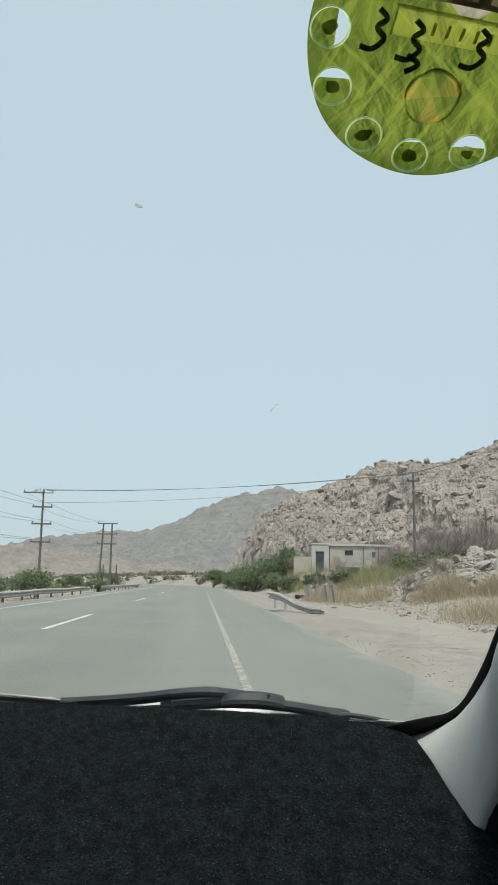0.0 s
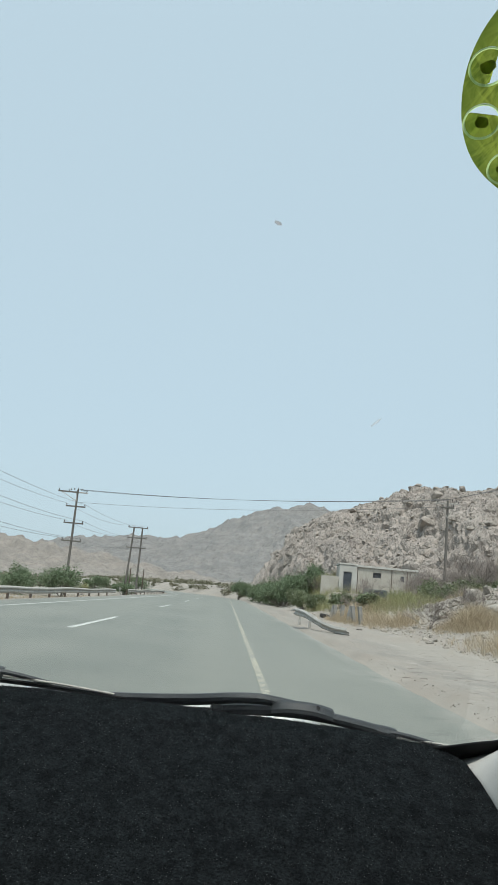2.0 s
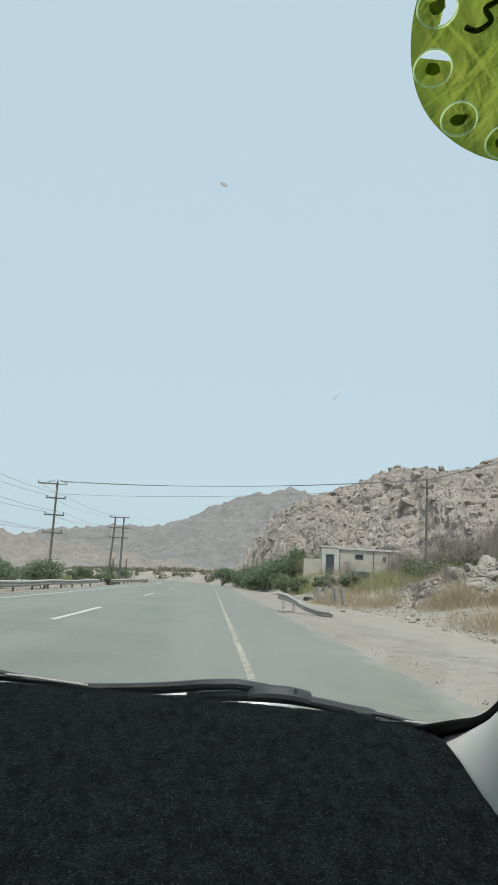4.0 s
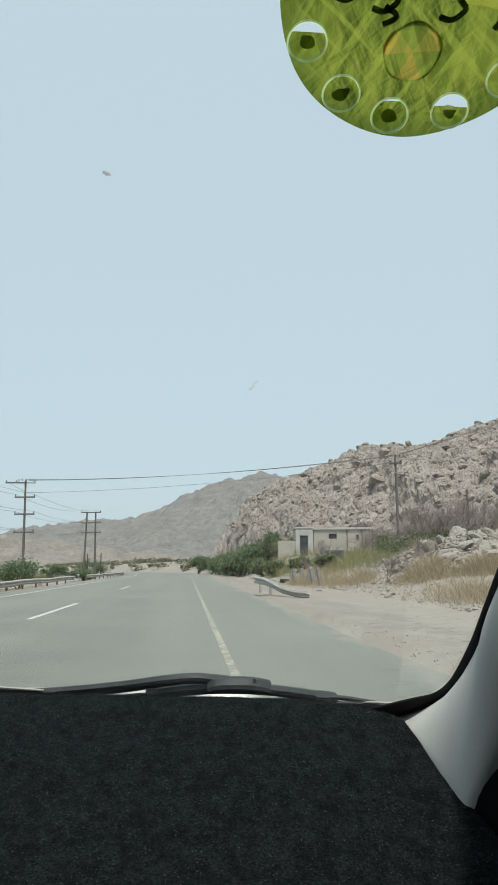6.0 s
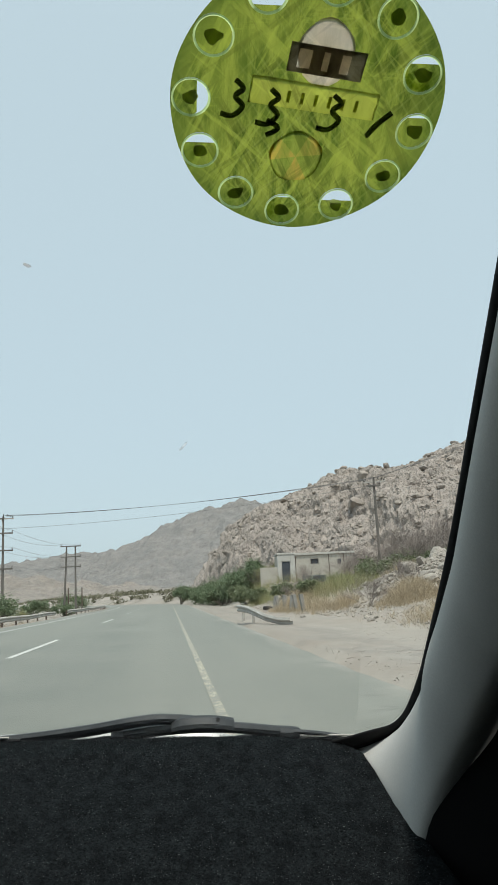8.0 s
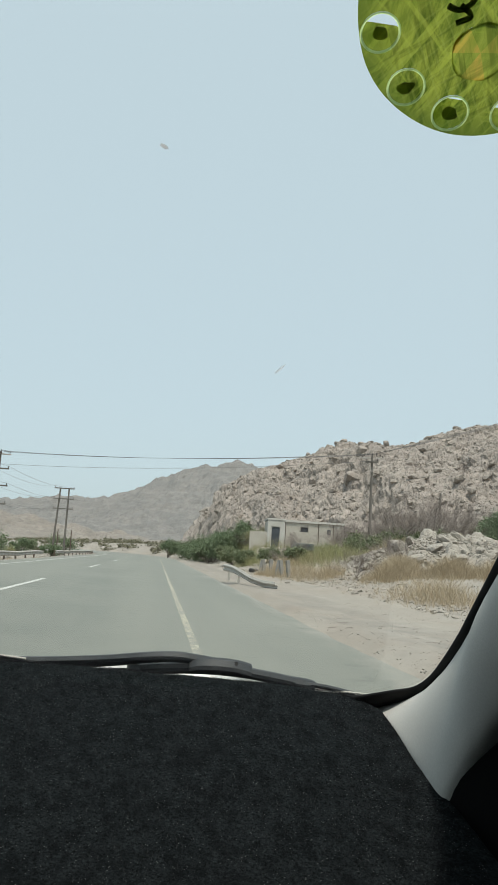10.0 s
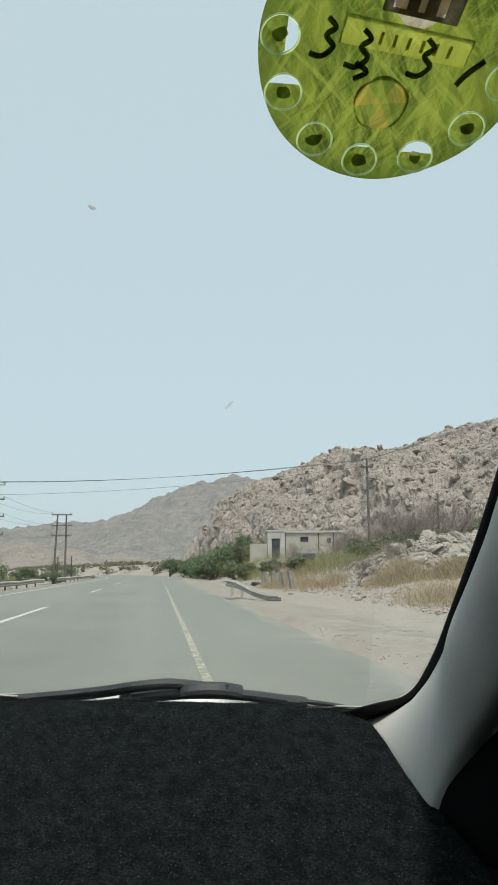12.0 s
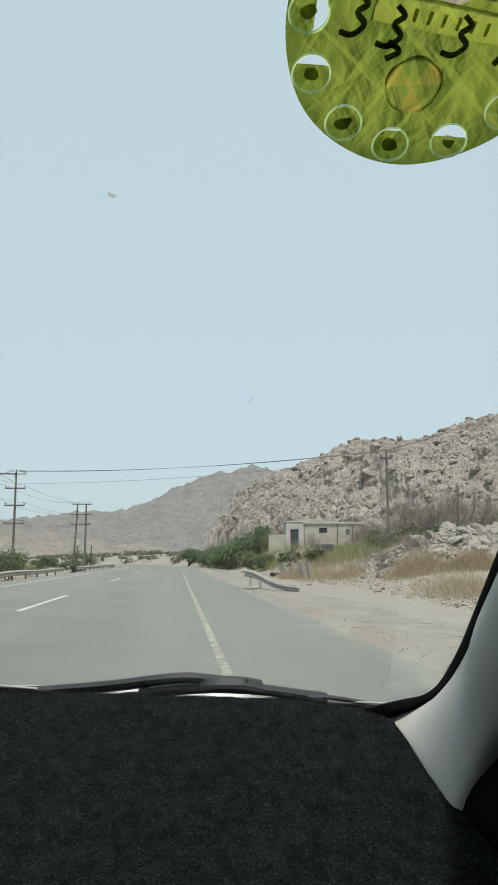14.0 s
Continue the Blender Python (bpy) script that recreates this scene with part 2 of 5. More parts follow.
def glass_material(name, tint, ior=1.45):
    k = Nodes(name)
    tr = k.n.new("ShaderNodeBsdfTransparent")
    tr.inputs["Color"].default_value = (*tint, 1)
    gl = k.n.new("ShaderNodeBsdfGlossy")
    gl.inputs["Roughness"].default_value = 0.02
    fr = k.n.new("ShaderNodeFresnel")
    fr.inputs["IOR"].default_value = ior
    ms = k.n.new("ShaderNodeMixShader")
    k.l.new(fr.outputs[0], ms.inputs[0])
    k.l.new(tr.outputs[0], ms.inputs[1])
    k.l.new(gl.outputs[0], ms.inputs[2])
    k.l.new(ms.outputs[0], k.n["Material Output"].inputs["Surface"])
    return k.m


clear = Nodes("windscreen_outer_face")
clear_bsdf = clear.n.new("ShaderNodeBsdfTransparent")
clear.l.new(clear_bsdf.outputs[0], clear.n["Material Output"].inputs["Surface"])
M_GLASS_OUT = clear.m
M_GLASS = glass_material("windscreen_glass", (0.93, 0.965, 0.95), 1.25)
# side glass is unseen; its dark and pale tints are set to dim the cabin
M_TINTED = glass_material("dark_tinted_glass", (0.03, 0.033, 0.033), 1.25)
M_TINTED_PALE = glass_material("pale_tinted_glass", (0.28, 0.31, 0.30), 1.25)


DISC_MIDDLE = (0.1090, 0.3133, 1.3391)


def film_material(name, a, b, fac=0.55, net=0.0, border=None):
    """Printed plastic film that glows through with the daylight behind it."""
    k = Nodes(name)
    blades = k.noise(60, 5, 0.7, stretch=(3.0, 0.5, 0.5))
    cross = k.noise(55, 4, 0.7, stretch=(0.6, 2.6, 2.6))
    soft = k.noise(26, 2, 0.5)
    color = k.mix(k.span(blades, 0.40, 0.64), a, b)
    color = k.mix(k.span(cross, 0.58, 0.68, 0, 0.3), color, tuple(min(1, 1.4 * v) for v in b))
    for turn, shade, much in ((0.55, tuple(0.55 * v for v in a), 0.65), (-0.5, tuple(min(1, 1.35 * v) for v in b), 0.5), (-0.95, tuple(0.6 * v for v in a), 0.5), (0.95, tuple(min(1, 1.3 * v) for v in b), 0.45)):
        mp = k.put(k.n.new("ShaderNodeMapping"), Vector=k.co, Rotation=(0, 0, turn)).outputs["Vector"]
        blade = k.noise(34, 3, 0.6, co=mp, stretch=(5.0, 0.45, 0.45))
        color = k.mix(k.span(blade, 0.56, 0.64, 0, much), color, shade)
    color = k.mix(k.span(soft, 0.42, 0.62, 0, 0.35), color, tuple(min(1, 1.2 * v) for v in b))
    if net:
        for turn in (0.7, -0.8):
            mp = k.put(k.n.new("ShaderNodeMapping"), Vector=k.co, Rotation=(0, 0, turn)).outputs["Vector"]
            w = k.n.new("ShaderNodeTexWave")
            k.put(w, Vector=mp, Scale=62.0, Distortion=1.5, Detail=1.0)
            line = k.math("MULTIPLY", k.span(w.outputs["Fac"], 0.86, 0.97, 0, net), k.span(soft, 0.45, 0.6, 1, 0.15))
            color = k.mix(line, color, tuple(min(1, 1.25 * v + 0.08) for v in b))
    if border:
        # darker leaves printed round the rim
        far = k.n.new("ShaderNodeVectorMath")
        far.operation = "DISTANCE"
        k.l.new(k.co, far.inputs[0])
        far.inputs[1].default_value = border
        rim = k.math("ADD", far.outputs["Value"], k.span(blades, 0.35, 0.65, -0.006, 0.006))
        color = k.mix(k.span(rim, 0.056, 0.072, 0, 0.62), color, (0.09, 0.17, 0.03))
    k.done(color, 0.35)
    tr = k.n.new("ShaderNodeBsdfTranslucent")
    k.l.new(color, tr.inputs["Color"])
    ms = k.n.new("ShaderNodeMixShader")
    ms.inputs[0].default_value = fac
    k.l.new(k.bsdf.outputs[0], ms.inputs[1])
    k.l.new(tr.outputs[0], ms.inputs[2])
    k.l.new(ms.outputs[0], k.n["Material Output"].inputs["Surface"])
    return k.m


M_FILM = film_material("green_printed_film", (0.14, 0.215, 0.028), (0.44, 0.50, 0.085), 0.8, 0.13, DISC_MIDDLE)
M_FILM_YELLOW = film_material("yellow_green_film", (0.48, 0.53, 0.085), (0.56, 0.60, 0.11), 0.8)
M_FILM_ORANGE = film_material("orange_print", (0.34, 0.42, 0.07), (0.60, 0.46, 0.10), 0.8)
M_FILM_RING = film_material("pale_green_rim", (0.46, 0.60, 0.26), (0.58, 0.72, 0.36), 0.8)
M_FILM_EDGE = film_material("dark_green_edge", (0.24, 0.33, 0.05), (0.42, 0.48, 0.09), 0.8)
M_FILM_BLOT = film_material("dark_green_blot", (0.27, 0.34, 0.12), (0.36, 0.42, 0.15), 0.8)
M_FILM_FAINT = film_material("faint_green_print", (0.38, 0.43, 0.07), (0.44, 0.48, 0.085), 0.8)
M_FILM_DARK = film_material("dark_print", (0.24, 0.24, 0.17), (0.36, 0.36, 0.28), 0.8)
M_FILM_PALE = film_material("pale_print", (0.54, 0.50, 0.38), (0.66, 0.60, 0.48), 0.75)
M_INK = film_material("black_marker_ink", (0.20, 0.24, 0.09), (0.28, 0.32, 0.13), 0.85)
M_DIRT = film_material("dried_insect_spot", (0.46, 0.47, 0.47), (0.56, 0.57, 0.57), 0.9)
M_SMEAR = film_material("pale_grey_smear", (0.56, 0.60, 0.62), (0.61, 0.65, 0.67), 0.9)

# ---- mesh helpers ----


def finish(bm, name, material, smooth=False):
    me = bpy.data.meshes.new(name)
    bmesh.ops.recalc_face_normals(bm, faces=bm.faces)
    bm.to_mesh(me)
    bm.free()
    me.materials.append(material)
    if smooth:
        me.polygons.foreach_set("use_smooth", [True] * len(me.polygons))
    return me


def part(name, bm, material, parent=None, label="", smooth=False):
    ob = new(name, finish(bm, name, material, smooth))
    ob.parent = parent
    return tagged(ob, label) if label else ob


def raw(name, verts, faces, material, parent=None, smooth=False):
    me = bpy.data.meshes.new(name)
    me.from_pydata([tuple(map(float, v)) for v in verts], [], [tuple(map(int, f)) for f in faces])
    me.update()
    me.materials.append(material)
    if smooth:
        me.polygons.foreach_set("use_smooth", [True] * len(me.polygons))
    ob = new(name, me)
    ob.parent = parent
    return ob


def thing(name, at, label, category, group="", kind="", rz=0.0):
    ob = new(name)
    ob.empty_display_size = 0.1
    ob.matrix_world = pose(*at, 0, 0, rz)
    return tagged(ob, label, category, group, kind)


def box(bm, lo, hi, bevel=0.0, m=None):
    lo, hi = Vector(lo), Vector(hi)
    made = bmesh.ops.create_cube(bm, size=1.0, matrix=Matrix.Translation((lo + hi) / 2) @ Matrix.Diagonal((*(hi - lo), 1)))["verts"]
    if bevel:
        edges = list({e for v in made for e in v.link_edges})
        made = bmesh.ops.bevel(bm, geom=edges, offset=bevel, segments=2, affect="EDGES", profile=0.5)["verts"]
    if m is not None:
        bmesh.ops.transform(bm, matrix=m, verts=made)
    return bm


def tube(bm, points, radii, sides=8, cap=True):
    """A tapered tube through points; radii: one or one each."""
    points = [Vector(p) for p in points]
    if not hasattr(radii, "__len__"):
        radii = [radii] * len(points)
    rings, side = [], None
    for i, p in enumerate(points):
        way = (points[min(i + 1, len(points) - 1)] - points[max(i - 1, 0)]).normalized()
        if side is None:
            side = way.cross(Vector((0, 0, 1)) if abs(way.z) < 0.9 else Vector((1, 0, 0))).normalized()
        side = (side - way * side.dot(way)).normalized()
        up = way.cross(side)
        rings.append([bm.verts.new(p + radii[i] * (math.cos(a) * side + math.sin(a) * up)) for a in (2 * math.pi * j / sides for j in range(sides))])
    for a, b in zip(rings, rings[1:]):
        for j in range(sides):
            bm.faces.new((a[j], a[(j + 1) % sides], b[(j + 1) % sides], b[j]))
    if cap:
        bm.faces.new(rings[0][::-1])
        bm.faces.new(rings[-1])
    return bm


def smooth_step(a, b, x):
    t = np.clip((x - a) / (b - a), 0, 1)
    return t * t * (3 - 2 * t)


# ---- ground, road ----


def road_shift(y):
    """The road runs straight and bends to the left far ahead."""
    d = np.maximum(0, np.asarray(y, float) - 105)
    return -np.where(d < 160, d * d / 620, 160 ** 2 / 620 + (d - 160) * 0.3 * np.exp(-np.maximum(0, d - 400) / 500))


def wave(x, y, s, seed=0.0):
    """Cheap smooth relief from crossed sines, for arrays."""
    return (np.sin(x / s + 1.7 * np.sin(y / s * 0.7 + seed)) + np.sin(y / s * 1.3 + 1.3 * np.sin(x / s * 0.9 + 2 + seed))) / 2


def terrain(x, y):
    """Height of the natural ground beside the road."""
    x, y = np.asarray(x, float), np.asarray(y, float)
    u = x - road_shift(y)
    right = 1.35 * smooth_step(5.8, 11.0, u) * (0.35 + 0.65 * smooth_step(15, 55, y)) * smooth_step(-5, 10, y) + 1.4 * smooth_step(17, 30, u) + 0.02 * np.clip(u - 20, 0, 60)
    # the levelled terrace on which the hut stands
    right = right + 0.95 * np.exp(-((x - 14.3) / 7.5) ** 6 - ((y - 80) / 8.5) ** 6)
    left = -0.45 * smooth_step(-9.0, -12.0, u) - 0.5 * smooth_step(-14, -40, u)
    rough = 0.005 * wave(x, y, 0.8) + 0.008 * wave(y, x, 1.3, 5.0) + 0.07 * wave(x, y, 3.7, 1.0) + 0.35 * wave(x, y, 21.0, 2.0)
    off = np.maximum(smooth_step(3.4, 9, u), smooth_step(-9.4, -14, u))
    return -0.035 + right + left + rough * off * np.exp(-np.maximum(0, y - 700) / 900)


def spot(x, y):
    return float(terrain(x, y))


def sheet(xs, ys, height):
    X, Y = np.meshgrid(xs, ys)
    Z = height(X, Y)
    verts = np.stack([X, Y, Z], -1).reshape(-1, 3)
    n = len(xs)
    i = (np.arange(len(ys) - 1)[:, None] * n + np.arange(n - 1)).reshape(-1)
    return verts, np.stack([i, i + 1, i + n + 1, i + n], -1)


def spaced(knots):
    """Grid lines whose spacing changes by stretches: (from, to, step)."""
    out = [np.arange(a, b, s) for a, b, s in knots]
    return np.concatenate(out + [[knots[-1][1]]])


gx = spaced([(-3000, -300, 150), (-300, -60, 12), (-60, -14, 1.5), (-14, 20, 0.4), (20, 60, 1.5), (60, 300, 12), (300, 3000, 150)])
gy = spaced([(-600, -40, 40), (-40, 8, 2), (8, 60, 0.45), (60, 130, 1.0), (130, 300, 5), (300, 3000, 120)])


def ground_height(X, Y):
    u = X - road_shift(Y)
    under = (u > -8.9) & (u < 2.9)
    return np.where(under, -0.30, terrain(X, Y))


gv, gf = sheet(gx, gy, ground_height)
ground = tagged(raw("ground", gv, gf, M_SAND, smooth=True), "dusty tan desert sand with grit beside the road", "ground", kind="structure")


def strip(name, u0, u1, y0, y1, z, material, step=2.0, parent=None, thick=0.0, ragged=0.0):
    """A band along the road from one side offset to another."""
    ys = np.linspace(y0, y1, max(2, int((y1 - y0) / step) + 1))
    bm = bmesh.new()
    rows = []
    for y in ys:
        s = float(road_shift(y))
        j = ragged * (noise.noise((u0, y * 0.9, 3)) + 0.5 * noise.noise((u1, y * 3.1, 7)))
        cut = [(u0 + s, z), (u1 + s + j, z)]
        if thick:
            cut = [(u0 + s - 0.12, z - thick)] + cut + [(u1 + s + j + 0.16, z - thick)]
        rows.append([bm.verts.new((x, y, h)) for x, h in cut])
    for a, b in zip(rows, rows[1:]):
        for k in range(len(a) - 1):
            bm.faces.new((a[k], a[k + 1], b[k + 1], b[k]))
    return part(name, bm, material, parent)


road = strip("road", -8.6, 2.55, -60, 420, 0.0, M_ASPHALT, 0.5, None, 0.09, 0.07)
tagged(road, "faded grey asphalt two-lane road with fine cracks", "road", kind="structure")
tagged(strip("yellow_edge_line", 0.44, 0.54, -30, 400, 0.004, M_YELLOW_LINE, 2.0, road), "worn pale yellow edge line")
tagged(strip("white_edge_line", -7.3, -7.16, -30, 400, 0.004, M_WHITE_LINE, 2.0, road), "thin worn white edge line")
for start in [-6 + 23.5 * i for i in range(12)]:
    tagged(strip("lane_dash", -3.5, -3.36, start, start + 7.5, 0.004, M_WHITE_LINE, 1.5, road), "white centre line dash")

# ---- hill beside the road, far mountains ----


def rock_relief(x, y, z, size):
    """Blocky relief: each cell of rock stands a little out of the face or back, with a tilt of its own."""
    d, p = noise.voronoi((x / size, y / size, z / size * 1.4))
    c = p[0]
    h = noise.cell_vector(Vector(c) * 7.31)
    tilt = (x / size - c.x) * (h.x - 0.5) + (y / size - c.y) * (h.y - 0.5) + (z / size * 1.4 - c.z) * (h.z - 0.5)
    return size * (0.5 * (h.z - 0.5) + 0.9 * tilt - 0.35 * max(0.0, 0.16 - (d[1] - d[0])) / 0.16)


HILL_X = [3.5, 6.5, 10, 14, 18, 25, 35, 42, 60, 80]
HILL_TOP = [0.0, 4.2, 9.0, 12.4, 14.2, 15.4, 15.6, 18.0, 22.0, 24.0]
HILL_FOOT = [150, 134, 106, 94, 84, 72, 60, 52, 42, 36]
HILL_DEEP = [8, 16, 30, 36, 38, 44, 50, 52, 60, 66]


def hill_height(X, Y):
    foot = np.interp(X, HILL_X, HILL_FOOT) + 3 * np.sin(X / 2.6) + 1.5 * np.sin(X / 0.9)
    top = np.interp(X, HILL_X, HILL_TOP)
    deep = np.interp(X, HILL_X, HILL_DEEP)
    s = (Y - foot) / deep
    up = np.where(s < 0, 2.2 * s, np.where(s < 1, 1 - (1 - np.clip(s, 0, 1)) ** 1.55, 1 - 0.10 * (s - 1) ** 2))
    lump = 1.1 * wave(X, Y, 3.4, 4.0) + 1.5 * wave(X, Y, 8.0, 1.0)
    return terrain(X, Y) - 0.5 + top * up + lump * np.clip(s * 2.5, 0, 1) * np.clip(top / 8, 0, 1)


hx = spaced([(3.5, 46, 0.21), (46, 82, 0.8)])
hy = spaced([(34, 56, 0.5), (56, 150, 0.23), (150, 200, 1.2)])
hv, hf = sheet(hx, hy, hill_height)
n_hx = len(hx)
H = hv[:, 2].reshape(len(hy), n_hx)
slope_y, slope_x = np.gradient(H, hy, hx)
nrm = np.stack([-slope_x, -slope_y, np.ones_like(H)], -1)
nrm /= np.linalg.norm(nrm, axis=-1, keepdims=True)
nrm = nrm.reshape(-1, 3)
ground_z = terrain(hv[:, 0], hv[:, 1])
keep_v = hv[:, 2] > ground_z - 1.6
shift = np.zeros(len(hv))
for i in np.nonzero(keep_v)[0]:
    x, y, z = hv[i]
    shift[i] = 0.22 * rock_relief(x, y, z, 3.6) + 0.28 * rock_relief(x + 17, y, z, 1.5) + 0.30 * rock_relief(x + 31, y, z, 0.65) + 0.4 * noise.fractal((x * 0.5, y * 0.5, z * 0.7), 1.0, 2.0, 5)
hv = hv + nrm * shift[:, None]
hf = hf[keep_v[hf].all(axis=1)]
used = np.unique(hf)
back = np.zeros(len(hv), int)
back[used] = np.arange(len(used))
hill = tagged(raw("rocky_hill", hv[used], back[hf], M_ROCK), "steep hill of weathered tan and grey broken rock", "hill", kind="structure")


def ridge(name, xs, ys, height, material, label, rough):
    v, f = sheet(xs, ys, height)
    for i in range(len(v)):
        x, y, z = v[i]
        v[i, 2] += 0.4 * rough * (noise.hetero_terrain((x / 110, y / 110, 0.3), 0.8, 2.0, 6, 0.6) - 0.7) * min(1.0, max(0.0, z / 40))
        v[i, 2] += 0.3 * rough * (noise.ridged_multi_fractal((x / 60, y / 60, 1.3), 0.9, 2.1, 5, 1.0, 2.0) - 1) * min(1.0, max(0.0, z / 25))
        v[i, 2] += 0.5 * rough * noise.fractal((x / 20, y / 20, 2.1), 0.9, 2.0, 4) * min(1.0, max(0.0, z / 12))
    return tagged(raw(name, v, f, material), label, "mountain", kind="structure")


FAR = 1300.0
MOUNTAIN_X = [-700, -355, -245, -170, -115, -45, 28, 100, 130, 200, 320, 600]
MOUNTAIN_Z = [28, 50, 69, 78, 80, 104, 133, 157, 164, 150, 126, 106]


def mountain_height(X, Y):
    top = np.interp(X, MOUNTAIN_X, MOUNTAIN_Z)
    s = (Y - (FAR - 380)) / 380
    return top * np.where(s < 1, np.clip(s, 0, 1) ** 1.15, 1 - 0.5 * (s - 1) ** 2) - 6


ridge("far_mountain", np.arange(-700, 620, 5.0), np.arange(FAR - 400, FAR + 60, 5.0), mountain_height, M_MOUNTAIN, "distant bare grey mountain ridge in haze", 13)
FOOT_X = [-420, -300, -240, -205, -165, -130, -90, -40, 0, 40]
FOOT_Z = [13, 22, 25, 31, 28, 22, 16, 14, 11, 6]


def foothill_height(X, Y):
    top = np.interp(X, FOOT_X, FOOT_Z)
    s = (Y - 520) / 170
    return top * np.where(s < 1, np.clip(s, 0, 1) ** 0.9, np.maximum(0, 1 - 0.6 * (s - 1) ** 2)) - 2.5


ridge("low_foothill", np.arange(-420, 44, 4.0), np.arange(505, 800, 5.0), foothill_height, M_FOOTHILL, "low tan rocky foothills behind the plain", 14)

# ---- the car round the camera ----
GLASS_N = Vector((0.0318, 0.4868, 0.8730)).normalized()
GLASS_AT = Vector((0.0213, 0.3617, 1.3170))
GLASS_U = (Vector((1, 0, 0)) - GLASS_N * GLASS_N.x).normalized()
GLASS_V = GLASS_U.cross(GLASS_N)


def on_glass(x, y, lift=0.0):
    """The place on the windscreen's plane over x, y, lifted inwards (minus) or outwards."""
    z = GLASS_AT.z - (GLASS_N.x * (x - GLASS_AT.x) + GLASS_N.y * (y - GLASS_AT.y)) / GLASS_N.z
    return Vector((x, y, z)) + lift * GLASS_N


car = thing("car", (-0.38, 0.0, 0.0), "white car standing on the road, seen from its passenger seat", "car")


def car_part(name, bm, material, label="", smooth=False, parent=None):
    ob = part(name, bm, material, parent or car, label, smooth)
    if parent is None:
        ob.matrix_parent_inverse = Matrix.Translation((0.38, 0, 0))
    return ob


# windscreen: a sheet of glass 5 mm thick
bm = bmesh.new()
corners = [(-1.12, 1.24), (0.33, 1.19), (0.375, 1.06), (0.24, 0.20), (-1.0, 0.20)]
front = [bm.verts.new(on_glass(x, y, 0.005)) for x, y in corners]
inner = [bm.verts.new(on_glass(x, y, 0.0)) for x, y in corners]
bm.faces.new(front).material_index = 1
bm.faces.new(inner[::-1])
for i in range(len(corners)):
    j = (i + 1) % len(corners)
    bm.faces.new((front[i], front[j], inner[j], inner[i])).material_index = 1
windscreen = car_part("windscreen", bm, M_GLASS, "clear raked windscreen with a faint green tint")
windscreen.data.materials.append(M_GLASS_OUT)
windscreen.visible_shadow = False

# black rubber border of the windscreen, from the dashboard corner up the pillar
SEAL_IN = [(-1.1, 1.24), (-0.3, 1.24), (0.17, 1.172), (0.258, 1.118), (0.306, 1.085), (0.331, 1.068), (0.340, 1.033), (0.338, 0.98), (0.332, 0.92), (0.324, 0.866), (0.295, 0.685), (0.264, 0.524), (0.237, 0.385), (0.21, 0.25)]
SEAL_OUT = [(-1.1, 1.26), (-0.3, 1.26), (0.14, 1.205), (0.294, 1.144), (0.322, 1.122), (0.346, 1.094), (0.355, 1.048), (0.352, 0.981), (0.345, 0.921), (0.333, 0.853), (0.305, 0.685), (0.272, 0.524), (0.245, 0.385), (0.218, 0.25)]


def smooth_line(points, n=4):
    """More points along a soft curve through the given ones."""
    out = []
    p = [Vector((*q, 0)) if len(q) == 2 else Vector(q) for q in points]
    for i in range(len(p) - 1):
        a, b, c, d = p[max(i - 1, 0)], p[i], p[i + 1], p[min(i + 2, len(p) - 1)]
        for k in range(n):
            t = k / n
            out.append(0.5 * (2 * b + (c - a) * t + (2 * a - 5 * b + 4 * c - d) * t * t + (3 * b - a - 3 * c + d) * t ** 3))
    return out + [p[-1]]


bm = bmesh.new()
rows = []
for a, b in zip(smooth_line(SEAL_IN), smooth_line(SEAL_OUT)):
    m = (a + b) / 2
    rows.append([bm.verts.new(on_glass(p.x, p.y, h)) for p, h in ((a, -0.001), (a, -0.004), (m, -0.008), (b, -0.006), (b, -0.001))])
for r, s in zip(rows, rows[1:]):
    for k in range(4):
        bm.faces.new((r[k], r[k + 1], s[k + 1], s[k]))
seal = car_part("windscreen_seal", bm, M_SEAL, "black rubber seal and painted edge round the windscreen", True)

# pillar trim: an inboard wall between the glass edge and the felt, rolling under towards the door
GLASS_EDGE = [(0.296, 1.142, 0.869), (0.323, 1.122, 0.880), (0.346, 1.094, 0.895), (0.355, 1.048, 0.920), (0.352, 0.981, 0.958), (0.345, 0.921, 0.992), (0.333, 0.853, 1.030), (0.305, 0.685, 1.124), (0.272, 0.524, 1.216), (0.245, 0.385, 1.294), (0.218, 0.25, 1.365)]
LOW_EDGE = [(0.296, 1.142, 0.867), (0.294, 1.07, 0.866), (0.293, 1.00, 0.855), (0.293, 0.93, 0.840), (0.294, 0.868, 0.828), (0.303, 0.835, 0.870), (0.318, 0.76, 0.948), (0.322, 0.663, 1.030), (0.300, 0.52, 1.130), (0.272, 0.385, 1.220), (0.243, 0.25, 1.305)]


def at_depth(line, y):
    """The point of an edge at a given distance ahead."""
    ys = [p[1] for p in line][::-1]
    return Vector((np.interp(y, ys, [p[0] for p in line][::-1]), y, np.interp(y, ys, [p[2] for p in line][::-1])))


